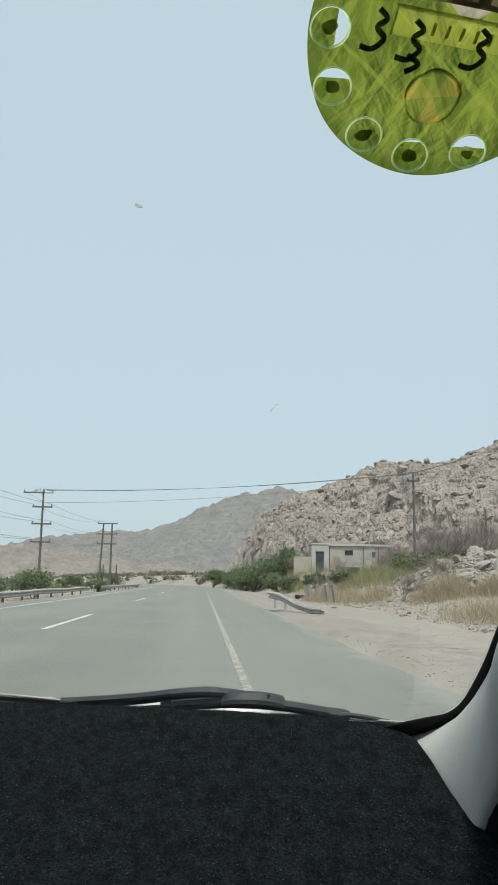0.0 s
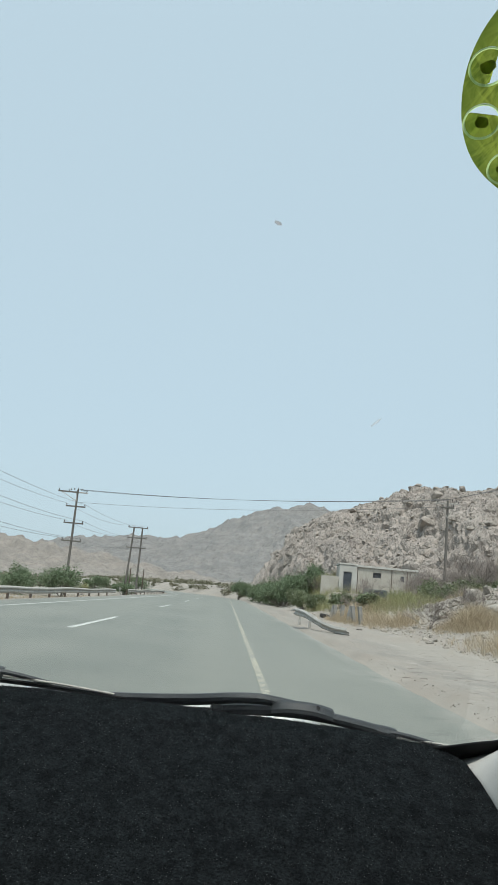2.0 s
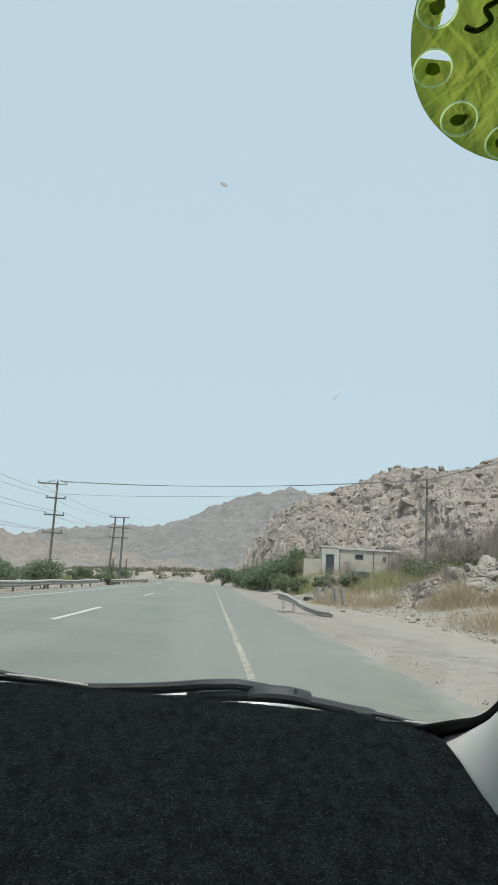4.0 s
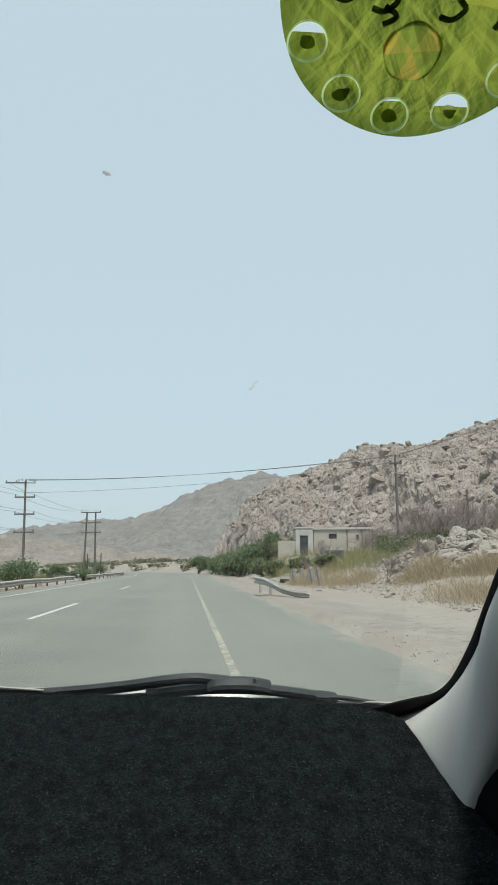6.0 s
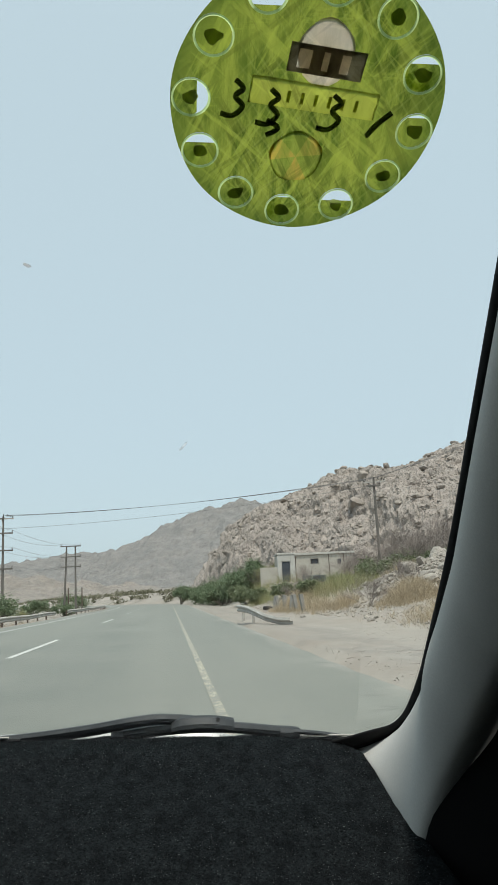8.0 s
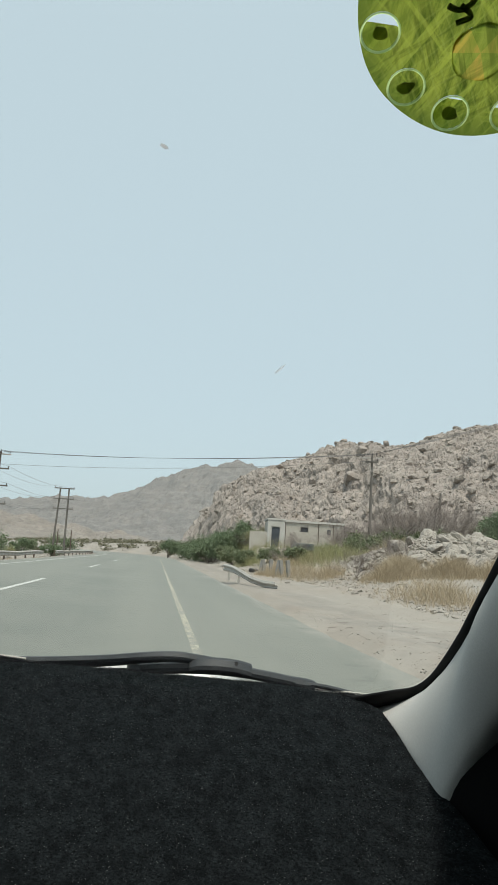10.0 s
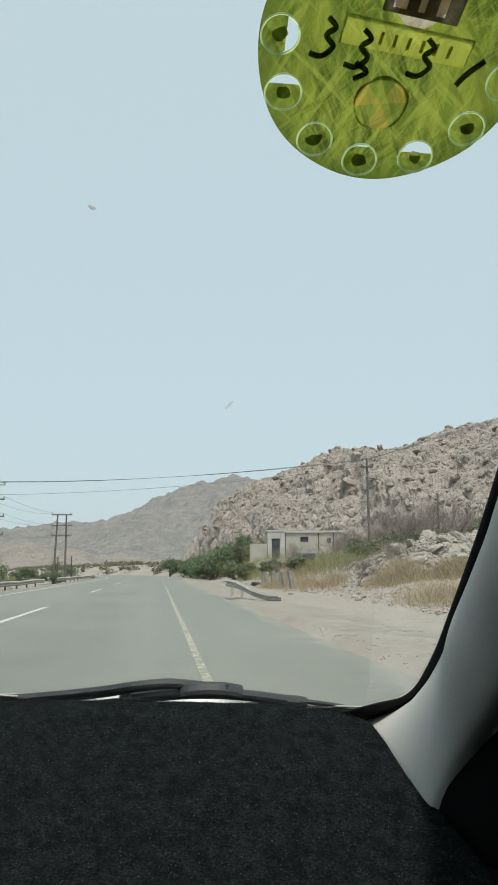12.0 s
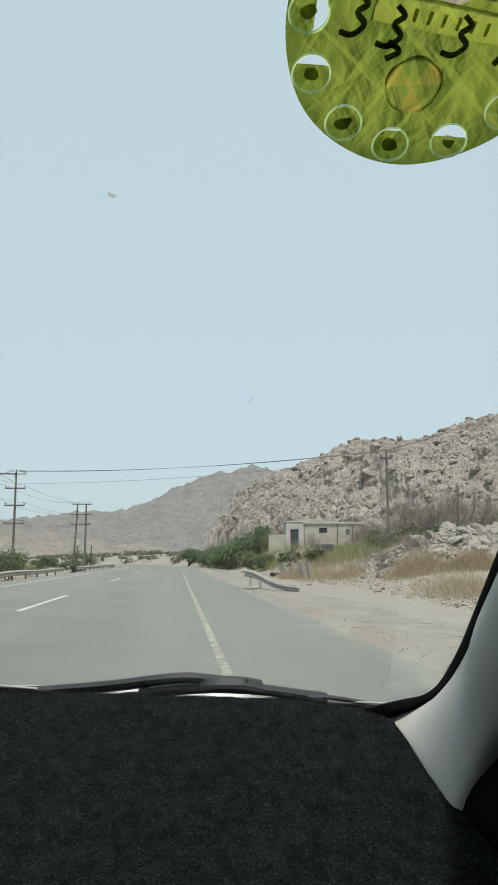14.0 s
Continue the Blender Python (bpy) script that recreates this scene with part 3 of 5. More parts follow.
bm, under = bmesh.new(), []
rows = []
for y in [1.141 - 0.891 * k / 90 for k in range(91)]:
    a, b = at_depth(GLASS_EDGE, y), at_depth(LOW_EDGE, y)
    h = a.z - b.z
    back = float(smooth_step(0.875, 0.79, y))
    m = (a + b) / 2 + Vector((-0.10 * h - 0.026 * back, 0, 0.10 * h))
    cut = [bm.verts.new((1 - t) ** 2 * a + 2 * t * (1 - t) * m + t * t * b) for t in (k / 14 for k in range(15))]
    roll = [Vector((0.006, 0, -0.006)), Vector((0.018, 0, -0.009)), Vector((0.038, 0, -0.007)), Vector((0.11, 0.0, 0.01))]
    flat = [Vector((0.0, 0, -0.01)), Vector((0.002, 0, -0.02)), Vector((0.01, 0, -0.03)), Vector((0.03, 0, -0.05))]
    cut += [bm.verts.new(b + q.lerp(p, back)) for p, q in zip(roll, flat)]
    under.append(b + Vector((0.004, -0.002, -0.004)).lerp(Vector((0.032, 0, -0.010)), float(smooth_step(0.862, 0.74, y))))
    rows.append(cut)
for r, s in zip(rows, rows[1:]):
    for k in range(len(r) - 1):
        bm.faces.new((r[k], r[k + 1], s[k + 1], s[k]))
car_part("pillar_trim", bm, M_TRIM, "pale grey-beige plastic pillar trim", True)

# black sheet for the shade the trim sinks into; it also closes the gap
bm = bmesh.new()
rows = [[bm.verts.new(b), bm.verts.new(b + Vector((0.02, -0.03, -0.05))), bm.verts.new(b + Vector((0.05, -0.08, -0.20))), bm.verts.new(b + Vector((0.05, -0.08, -0.60)))] for b in under[26:]]
for r, s in zip(rows, rows[1:]):
    for k in range(3):
        bm.faces.new((r[k], r[k + 1], s[k + 1], s[k]))
box(bm, (0.292, 0.60, 0.50), (0.40, 1.13, 0.785))
car_part("corner_shade_panel", bm, M_DARK_TRIM, "black panel closing the corner below the trim, standing in for its shade", True)
# unseen side panes, added with tints chosen to cut the light on the trim
for x in (0.41, -1.135):
    bm = bmesh.new()
    box(bm, (x, -0.74, 0.80), (x + 0.004, 0.72, 1.40))
    pane = car_part("dimming_side_window", bm, M_TINTED if x > 0 else M_TINTED_PALE, "unseen side window, added and tinted to dim the cabin")

# dashboard top under its black felt cover


def dash_far(x):
    return float(np.interp(x, [-1.05, -0.7, -0.3, -0.05, 0.19, 0.288, 0.297, 0.33], [1.15, 1.20, 1.214, 1.188, 1.150, 1.118, 1.104, 1.05]))


def dash_height(x, y):
    flat = 0.8809 + 0.2265 * (y - 1.1013) + 0.0067 * (x - 0.295)
    return flat - 0.9 * max(0.0, 0.66 - y) ** 2


def dash_right(y):
    return float(np.interp(y, [0.2, 0.772, 0.846, 0.878, 0.94, 1.032, 1.104, 1.25], [0.33, 0.308, 0.302, 0.296, 0.291, 0.291, 0.290, 0.289]))


bm = bmesh.new()
rows = []
NX, NY = 150, 100
for j in range(NY + 3):
    row = []
    for i in range(NX + 4):
        s = min(i, NX) / NX
        x = -1.05 + s * (0.31 + 1.05)
        far = dash_far(x)
        y = 0.30 + (far - 0.30) * min(j, NY) / NY
        x = -1.05 + s * (dash_right(y) + 1.05)
        z = dash_height(x, y) + 0.0012 * noise.noise((x * 60, y * 60, 0)) + 0.003 * noise.noise((x * 9, y * 9, 4))
        if i > NX:
            x, z = x + 0.003 * (i - NX), z - (0.002, 0.008, 0.06)[i - NX - 1]
        if j > NY:
            y, z = y + 0.004 * (j - NY), z - (0.003, 0.03)[j - NY - 1]
        row.append(bm.verts.new((x, y, z)))
    rows.append(row)
for r, s in zip(rows, rows[1:]):
    for k in range(len(r) - 1):
        bm.faces.new((r[k], r[k + 1], s[k + 1], s[k]))
dash = car_part("dashboard_cover", bm, M_FELT, "fuzzy black felt dashboard cover with pale specks of lint and painted sun sparkle", True)
rng = np.random.default_rng(5)
fv, ff = [], []
for _ in range(16000):
    x = rng.uniform(-0.48, 0.30)
    edge = rng.random() < 0.12
    far = dash_far(x)
    y = far - abs(rng.normal(0, 0.004)) if edge else far - (far - 0.62) * rng.random() ** 1.2
    if x > dash_right(y):
        continue
    p = Vector((x, y, dash_height(x, y)))
    way = Vector((rng.normal(0, 0.7), rng.normal(0, 0.5), rng.uniform(0.2, 1.0))).normalized()
    side = way.cross(Vector((0, 1, 0.2))).normalized() * rng.uniform(0.00012, 0.0003)
    q = p + way * rng.uniform(0.002, 0.0045)
    k = len(fv)
    fv += [p - side, p + side, q + side * 0.6, q - side * 0.6]
    ff.append((k, k + 1, k + 2, k + 3))
pile = raw("fuzz", fv, ff, M_FIBRE, dash)
tagged(pile, "short loose fibres of the felt", kind="stuff")

def body_side(x0, x1):
    """A painted body side with both wheel arches cut out of it."""
    top = [(2.26, 0.34), (2.28, 0.50), (2.20, 0.62), (1.40, 0.70), (0.90, 0.79), (-1.70, 0.83), (-1.93, 0.78), (-1.97, 0.50), (-1.95, 0.30)]

    def arch(y, r=0.37):
        return [(y + r * math.cos(a), max(0.26, 0.32 + r * math.sin(a))) for a in (math.pi * (1 - k / 14) for k in range(15))]
    outline = top + arch(-1.25) + arch(1.55)
    lo, hi = sorted((x0, x1))
    bm = bmesh.new()
    rings = [[bm.verts.new((q, y, z)) for y, z in outline] for q in (lo, hi)]
    n = len(outline)
    caps = [bm.faces.new(rings[0]), bm.faces.new(rings[1][::-1])]
    for k in range(n):
        bm.faces.new((rings[0][k], rings[0][(k + 1) % n], rings[1][(k + 1) % n], rings[1][k]))
    bmesh.ops.triangulate(bm, faces=caps)
    car_part("body_side", bm, M_CAR_PAINT, "white painted body side with wheel arches")


M_TAIL = worn("red_lamp_plastic", (0.25, 0.012, 0.012), (0.18, 0.01, 0.01), 6.0, 0.25)

# dark lower dashboard, door, roof, seat side and rear: the closed cabin
bm = bmesh.new()
box(bm, (-1.08, 0.28, 0.30), (0.372, 0.72, 0.66), 0.03)
car_part("lower_dashboard", bm, M_DARK_TRIM, "charcoal lower dashboard")
bm = bmesh.new()
box(bm, (-1.08, 0.72, 0.30), (0.372, 1.15, 0.76), 0.01)
car_part("bulkhead", bm, M_DARK_TRIM)
for side, x in ((1, 0.375), (-1, -1.10)):
    bm = bmesh.new()
    lo, hi = sorted((x, x + side * 0.07))
    box(bm, (lo, -0.75, 0.22), (hi, 1.12, 0.80 if side < 0 else 0.845), 0.015)
    door = car_part("door", bm, M_DARK_TRIM, "charcoal door lining")
    bm = bmesh.new()
    box(bm, (lo, -0.85, 0.80), (hi, -0.72, 1.40), 0.01)
    box(bm, (lo, -1.60, 0.22), (hi, -0.75, 0.80), 0.01)
    car_part("side_body", bm, M_DARK_TRIM)
    body_side(x + side * 0.075, x + side * 0.11)
    # painted frame round the tinted side glass, and the rear quarter
    lo, hi = sorted((x + side * 0.02, x + side * 0.07))
    for name, line in (("door_frame", [(0.72, 0.83), (0.62, 0.94), (0.20, 1.40)]), ("door_frame", [(-0.78, 0.83), (-0.80, 1.40)]), ("rear_pillar", [(-1.70, 0.83), (-1.60, 1.12), (-1.42, 1.40)])):
        for (ya, za), (yb, zb) in zip(line, line[1:]):
            bm = bmesh.new()
            rows = [[bm.verts.new((q, ya + w, za)) for q, w in ((lo, -0.04), (hi, -0.04), (hi, 0.04), (lo, 0.04))], [bm.verts.new((q, yb + w, zb)) for q, w in ((lo, -0.04), (hi, -0.04), (hi, 0.04), (lo, 0.04))]]
            for k in range(4):
                bm.faces.new((rows[0][k], rows[0][(k + 1) % 4], rows[1][(k + 1) % 4], rows[1][k]))
            bm.faces.new(rows[0][::-1])
            bm.faces.new(rows[1])
            car_part(name, bm, M_CAR_PAINT)
    # unseen quarter glass, added to shut daylight out of the cabin
    bm = bmesh.new()
    mid = (lo + hi) / 2
    rows = [[bm.verts.new((q, y, z)) for y, z in ((-0.82, 0.83), (-0.82, 1.40), (-1.44, 1.40), (-1.60, 1.12), (-1.70, 0.83))] for q in (mid - 0.004, mid + 0.004)]
    bm.faces.new(rows[0])
    bm.faces.new(rows[1][::-1])
    for k in range(5):
        bm.faces.new((rows[0][k], rows[0][(k + 1) % 5], rows[1][(k + 1) % 5], rows[1][k]))
    car_part("quarter_window", bm, M_TINTED, "unseen rear quarter glass, dark so the cabin stays dim")
    bm = bmesh.new()
    box(bm, (x + side * 0.05 - 0.07, 2.20, 0.50), (x + side * 0.05 + 0.07, 2.30, 0.62), 0.03)
    car_part("headlight", bm, M_TINTED_PALE, "clear headlight")
    bm = bmesh.new()
    box(bm, (x + side * 0.06 - 0.05, -1.99, 0.55), (x + side * 0.06 + 0.05, -1.90, 0.78), 0.02)
    car_part("tail_light", bm, M_TAIL, "red tail light")
    # wheels
    for wy in (1.55, -1.25):
        bm = bmesh.new()
        wx = x + side * 0.02
        ring = [(0.22, -0.09), (0.29, -0.10), (0.315, -0.07), (0.32, 0.0), (0.315, 0.07), (0.29, 0.10), (0.22, 0.09)]
        verts = [[bm.verts.new((wx + o, wy + r * math.cos(a), 0.32 + r * math.sin(a))) for r, o in ring] for a in (2 * math.pi * k / 28 for k in range(28))]
        for k in range(28):
            for q in range(len(ring) - 1):
                bm.faces.new((verts[k][q], verts[k][q + 1], verts[(k + 1) % 28][q + 1], verts[(k + 1) % 28][q]))
        wheel = car_part("wheel", bm, M_TYRE, "black tyre")
        bm = bmesh.new()
        bmesh.ops.create_cone(bm, cap_ends=True, segments=24, radius1=0.225, radius2=0.225, depth=0.16, matrix=Matrix.Translation((wx, wy, 0.32)) @ Euler((0, radians(90), 0)).to_matrix().to_4x4())
        rim = part("rim", bm, M_GALV, wheel, "grey metal rim")
bm = bmesh.new()
box(bm, (-1.06, -1.62, 1.405), (0.33, 0.235, 1.43), 0.01)
car_part("headliner", bm, M_CEILING, "grey fabric headliner")
bm = bmesh.new()
box(bm, (-1.10, -1.66, 1.432), (0.38, 0.22, 1.455), 0.01)
car_part("roof", bm, M_CAR_PAINT, "white painted roof")
bm = bmesh.new()
box(bm, (-1.10, -1.75, 0.25), (0.38, -1.66, 1.43), 0.02)
car_part("rear_panel", bm, M_DARK_TRIM, "dark rear of the cabin")
bm = bmesh.new()
box(bm, (-1.17, -1.96, 0.28), (0.445, -1.76, 0.84), 0.04)
car_part("tailgate", bm, M_CAR_PAINT, "white painted tailgate")
bm = bmesh.new()
box(bm, (-1.06, -1.79, 0.88), (0.34, -1.76, 1.38), 0.01)
car_part("rear_window", bm, M_TINTED, "dark tinted rear window")
bm = bmesh.new()
box(bm, (-1.10, -1.66, 0.20), (0.40, 0.75, 0.25))
car_part("cabin_floor", bm, M_DARK_TRIM, "dark cabin floor")
for cx in (-0.75, -0.02):
    bm = bmesh.new()
    box(bm, (cx - 0.25, -0.75, 0.27), (cx + 0.25, -0.18, 0.50), 0.05)
    box(bm, (cx - 0.25, -0.90, 0.42), (cx + 0.25, -0.70, 1.08), 0.05)
    car_part("seat", bm, M_DARK_TRIM, "dark fabric seat")
# driver's side pillar, mirror image of the passenger's one
bm = bmesh.new()
tube(bm, [(-1.09, 1.08, 0.88), (-1.06, 0.85, 1.03), (-1.0, 0.45, 1.26), (-0.97, 0.22, 1.38)], 0.045, 10)
car_part("driver_pillar", bm, M_TRIM, "pale grey-beige plastic pillar trim", True)

# bonnet and the cowl under the wipers
bm = bmesh.new()
rows = []
for j in range(22):
    row = []
    for i in range(29):
        x = -1.14 + 1.50 * i / 28
        y = 1.345 - 0.10 * (x + 0.38) ** 2 + (0.0 if j < 2 else 0.92 * (j - 1) / 20)
        z = 0.890 - 0.19 * (y - 1.345) - 0.07 * max(0, y - 1.75) ** 2 * 4 - 0.10 * (x + 0.30) ** 2 - 0.25 * max(0.0, x - 0.10)
        row.append(bm.verts.new((x, y, z - (0.03 if j == 0 else 0))))
    rows.append(row)
for r, s in zip(rows, rows[1:]):
    for k in range(28):
        bm.faces.new((r[k], r[k + 1], s[k + 1], s[k]))
car_part("bonnet", bm, M_CAR_PAINT, "white painted bonnet", True)
bm = bmesh.new()
box(bm, (-1.1, 1.24, 0.74), (0.36, 1.36, 0.835), 0.01)
car_part("cowl", bm, M_DARK_TRIM, "black plastic cowl panel below the windscreen")
bm = bmesh.new()
box(bm, (-1.12, 2.20, 0.28), (0.36, 2.32, 0.62), 0.05)
car_part("front_bumper", bm, M_CAR_PAINT, "white front bumper")

# wipers: laid out on a plane parallel to the glass (u across, v up the slope, n outwards)
WIPE_AT = Vector((0.207, 1.238, 0.888))
WIPE_OFF = (WIPE_AT - GLASS_AT).dot(GLASS_N)


def on_wiper(u, v, n=0.0):
    base = Vector((0, 1.25, 0.0))
    base.z = GLASS_AT.z - (GLASS_N.x * (0 - GLASS_AT.x) + GLASS_N.y * (1.25 - GLASS_AT.y)) / GLASS_N.z
    return base + u * GLASS_U + v * GLASS_V + (WIPE_OFF + n) * GLASS_N


wiper = thing("windscreen_wiper", on_wiper(-0.2, 0), "dusty black windscreen wiper resting at the foot of the windscreen", "wiper", "wipers")


def wiper_part(name, bm, material, parent, label=""):
    top = part(name, bm, material, parent, label)
    if parent.type == "EMPTY":
        top.matrix_parent_inverse = parent.matrix_world.inverted()
    return top


def flat_bar(bm, line, half, depth, n=0.0):
    """A bar whose middle line lies on the wiper's plane."""
    pts = smooth_line([(u, v, 0) for u, v in line], 4)
    halves = np.interp(np.linspace(0, 1, len(pts)), np.linspace(0, 1, len(half)), half) if hasattr(half, "__len__") else [half] * len(pts)
    rings = []
    for i, p in enumerate(pts):
        way = (pts[min(i + 1, len(pts) - 1)] - pts[max(i - 1, 0)]).normalized()
        cross = Vector((-way.y, way.x, 0))
        h = halves[i]
        ring = []
        for a, b in ((-1, -0.5), (-0.6, -1), (0.6, -1), (1, -0.5), (1, 0.5), (0.6, 1), (-0.6, 1), (-1, 0.5)):
            q = p + cross * (a * h)
            ring.append(bm.verts.new(on_wiper(q.x, q.y, n + b * depth / 2)))
        rings.append(ring)
    for r, s in zip(rings, rings[1:]):
        for k in range(8):
            bm.faces.new((r[k], r[(k + 1) % 8], s[(k + 1) % 8], s[k]))
    bm.faces.new(rings[0][::-1])
    bm.faces.new(rings[-1])
    return bm


def build_wiper(holder, du, dv, turn=0.0):
    def at(line):
        c, s = math.cos(turn), math.sin(turn)
        return [(du + (u - 0.08) * c - v * s + 0.08, dv + (u - 0.08) * s + v * c) for u, v in line]
    arm = flat_bar(bmesh.new(), at([(-0.36, -0.022), (-0.20, 0.006), (-0.10, 0.034), (-0.04, 0.058), (0.005, 0.070), (0.035, 0.066), (0.06, 0.060)]), [0.014, 0.014, 0.012, 0.010, 0.009, 0.009], 0.013, 0.010)
    wiper_part("arm", arm, M_WIPER, holder, "black painted steel arm")
    bridge = flat_bar(bmesh.new(), at([(-0.052, 0.030), (-0.02, 0.043), (0.03, 0.055), (0.08, 0.058), (0.13, 0.050), (0.18, 0.034), (0.214, 0.021)]), [0.010, 0.009, 0.009, 0.010, 0.009, 0.009, 0.010], 0.014, 0.0)
    b = wiper_part("bridge", bridge, M_WIPER, holder, "arched black bridge of the blade")
    hub = flat_bar(bmesh.new(), at([(0.030, 0.064), (0.042, 0.070), (0.060, 0.0735), (0.085, 0.0735), (0.105, 0.069), (0.122, 0.062)]), [0.006, 0.009, 0.010, 0.010, 0.009, 0.006], 0.020, 0.000)
    h = wiper_part("clip", hub, M_WIPER, b, "black clip with two black rounds for holes and a rivet")
    # outer two rounds are black to stand for dark holes; middle is a rivet
    for u in (0.055, 0.078, 0.098):
        bm = bmesh.new()
        (cu, cv), = at([(u, 0.0832 - 0.0016 * abs(u - 0.07) / 0.03)])
        ru = 0.0034 if u != 0.078 else 0.0018
        rings = [[bm.verts.new(on_wiper(cu + k * ru * math.cos(a), cv + lift, 0.002 + k * ru * math.sin(a))) for a in (2 * math.pi * q / 16 for q in range(16))] for k, lift in ((1.0, -0.004), (1.0, 0.0), (0.6, -0.0004))]
        for p, q in zip(rings, rings[1:]):
            for w in range(16):
                bm.faces.new((p[w], p[(w + 1) % 16], q[(w + 1) % 16], q[w]))
        bm.faces.new(rings[-1])
        wiper_part("clip_round", bm, M_SEAL if u != 0.078 else M_WIPER, b, "small clip round, black where it stands for a hole")
    for u, v in ((-0.050, 0.030), (0.212, 0.021)):
        end = flat_bar(bmesh.new(), at([(u - 0.016, v + 0.006), (u, v + 0.003), (u + 0.016, v - 0.003)]), 0.010, 0.017, -0.001)
        wiper_part("end_block", end, M_WIPER, b, "black end block of the bridge")
    for u0, u1, rise in ((-0.13, 0.012, 0.028), (0.115, 0.30, 0.026)):
        line = at([(u0, -0.002 if u0 < 0 else 0.004), ((u0 * 2 + u1) / 3, rise), ((u0 + 2 * u1) / 3, rise), (u1, 0.002)])
        wiper_part("yoke", flat_bar(bmesh.new(), line, 0.0045, 0.006, -0.002), M_WIPER, holder, "small black yoke")
    blade = flat_bar(bmesh.new(), at([(-0.20, -0.008), (-0.05, 0.001), (0.08, 0.006), (0.2, 0.004), (0.30, 0.000), (0.415, -0.016)]), 0.006, 0.005, -0.006)
    wiper_part("rubber_blade", blade, M_SEAL, holder, "black rubber blade")
    spine = flat_bar(bmesh.new(), at([(-0.19, 0.002), (-0.05, 0.011), (0.08, 0.016), (0.2, 0.016), (0.30, 0.012), (0.40, -0.006)]), 0.0022, 0.003, -0.004)
    wiper_part("steel_spine", spine, M_GALV, holder, "thin bare steel spine")


build_wiper(wiper, 0.0, 0.0)
wiper2 = thing("windscreen_wiper", on_wiper(-0.8, 0.02), "dusty black windscreen wiper, its tip over the driver's side", "wiper", "wipers")
build_wiper(wiper2, -0.618, 0.052, 0.02)

# ---- things on the glass ----
DISC_AT = on_glass(0.109, 0.314, -0.0015)


def on_disc(u, v, n=0.0):
    return DISC_AT + u * GLASS_U + v * GLASS_V - n * GLASS_N


disc = thing("sticker_disc", DISC_AT, "round green printed plastic disc with holes, stuck inside the windscreen", "sticker")


def disc_part(name, bm, material, parent=None, label=""):
    ob = part(name, bm, material, parent or disc, label)
    if parent is None:
        ob.matrix_parent_inverse = disc.matrix_world.inverted()
    return ob


DISC_R, HOLE_R, HOLE_AT = 0.0697, 0.0098, 0.0592
HOLES = [math.radians(a) for a in (176, 204, 235, 263, 293, 322, 350, 19, 50, 82, 114, 145)]
# holes whose tab leaves a crescent of daylight
OPEN = {176: ("u", 0.003), 204: ("v", 0.004), 293: ("v", 0.002), 19: ("v", 0.005), 350: ("v", 0.007), 263: ("v", 0.0075), 114: ("v", -0.006)}
bm = bmesh.new()
# the film is a grid of small cells, left open inside the holes
N = 190


def disc_edge(a):
    return DISC_R * (1 + 0.006 * math.sin(3 * a + 1) + 0.004 * math.sin(7 * a))


def open_in_film(u, v):
    """Where another print takes the place of the film."""
    if math.hypot(u + 0.003, v + 0.026) < 0.0131 or math.hypot(u - 0.006, (v - 0.028) / 1.15) < 0.0132:
        return True
    c, s = math.cos(0.12), math.sin(0.12)
    for u0, v0, u1, v1 in ((-0.030, -0.001, 0.036, 0.013), (-0.012, 0.017, 0.026, 0.031)):
        du, dv = u - (u0 + u1) / 2, v - (v0 + v1) / 2
        du, dv = du * c - dv * s, du * s + dv * c
        if abs(du) < (u1 - u0) / 2 - 0.0008 and abs(dv) < (v1 - v0) / 2 - 0.0008:
            return True
    return False


outer_v = {}
cell = 2.1 * DISC_R / N
for i in range(N + 1):
    for j in range(N + 1):
        u, v = (i - N / 2) * cell, (j - N / 2) * cell
        r, a = math.hypot(u, v), math.atan2(v, u)
        edge = disc_edge(a)
        if r > edge + 1.45 * cell:
            continue
        if r > edge:
            u, v = u * edge / r, v * edge / r
        inside = False
        for h in HOLES:
            hu, hv_ = HOLE_AT * math.cos(h), HOLE_AT * math.sin(h)
            d = math.hypot(u - hu, v - hv_)
            if d < HOLE_R - 1.45 * cell:
                inside = True
            elif d < HOLE_R:
                u, v = hu + (u - hu) * HOLE_R / d, hv_ + (v - hv_) * HOLE_R / d
        if not inside:
            outer_v[i, j] = bm.verts.new(on_disc(u, v))
for i in range(N):
    for j in range(N):
        q = [outer_v.get(k) for k in ((i, j), (i + 1, j), (i + 1, j + 1), (i, j + 1))]
        if all(q) and not open_in_film((i + 0.5 - N / 2) * cell, (j + 0.5 - N / 2) * cell):
            bm.faces.new(q)
bmesh.ops.solidify(bm, geom=bm.faces[:], thickness=0.0006)
film = disc_part("film", bm, M_FILM, None, "translucent green film printed like grass")
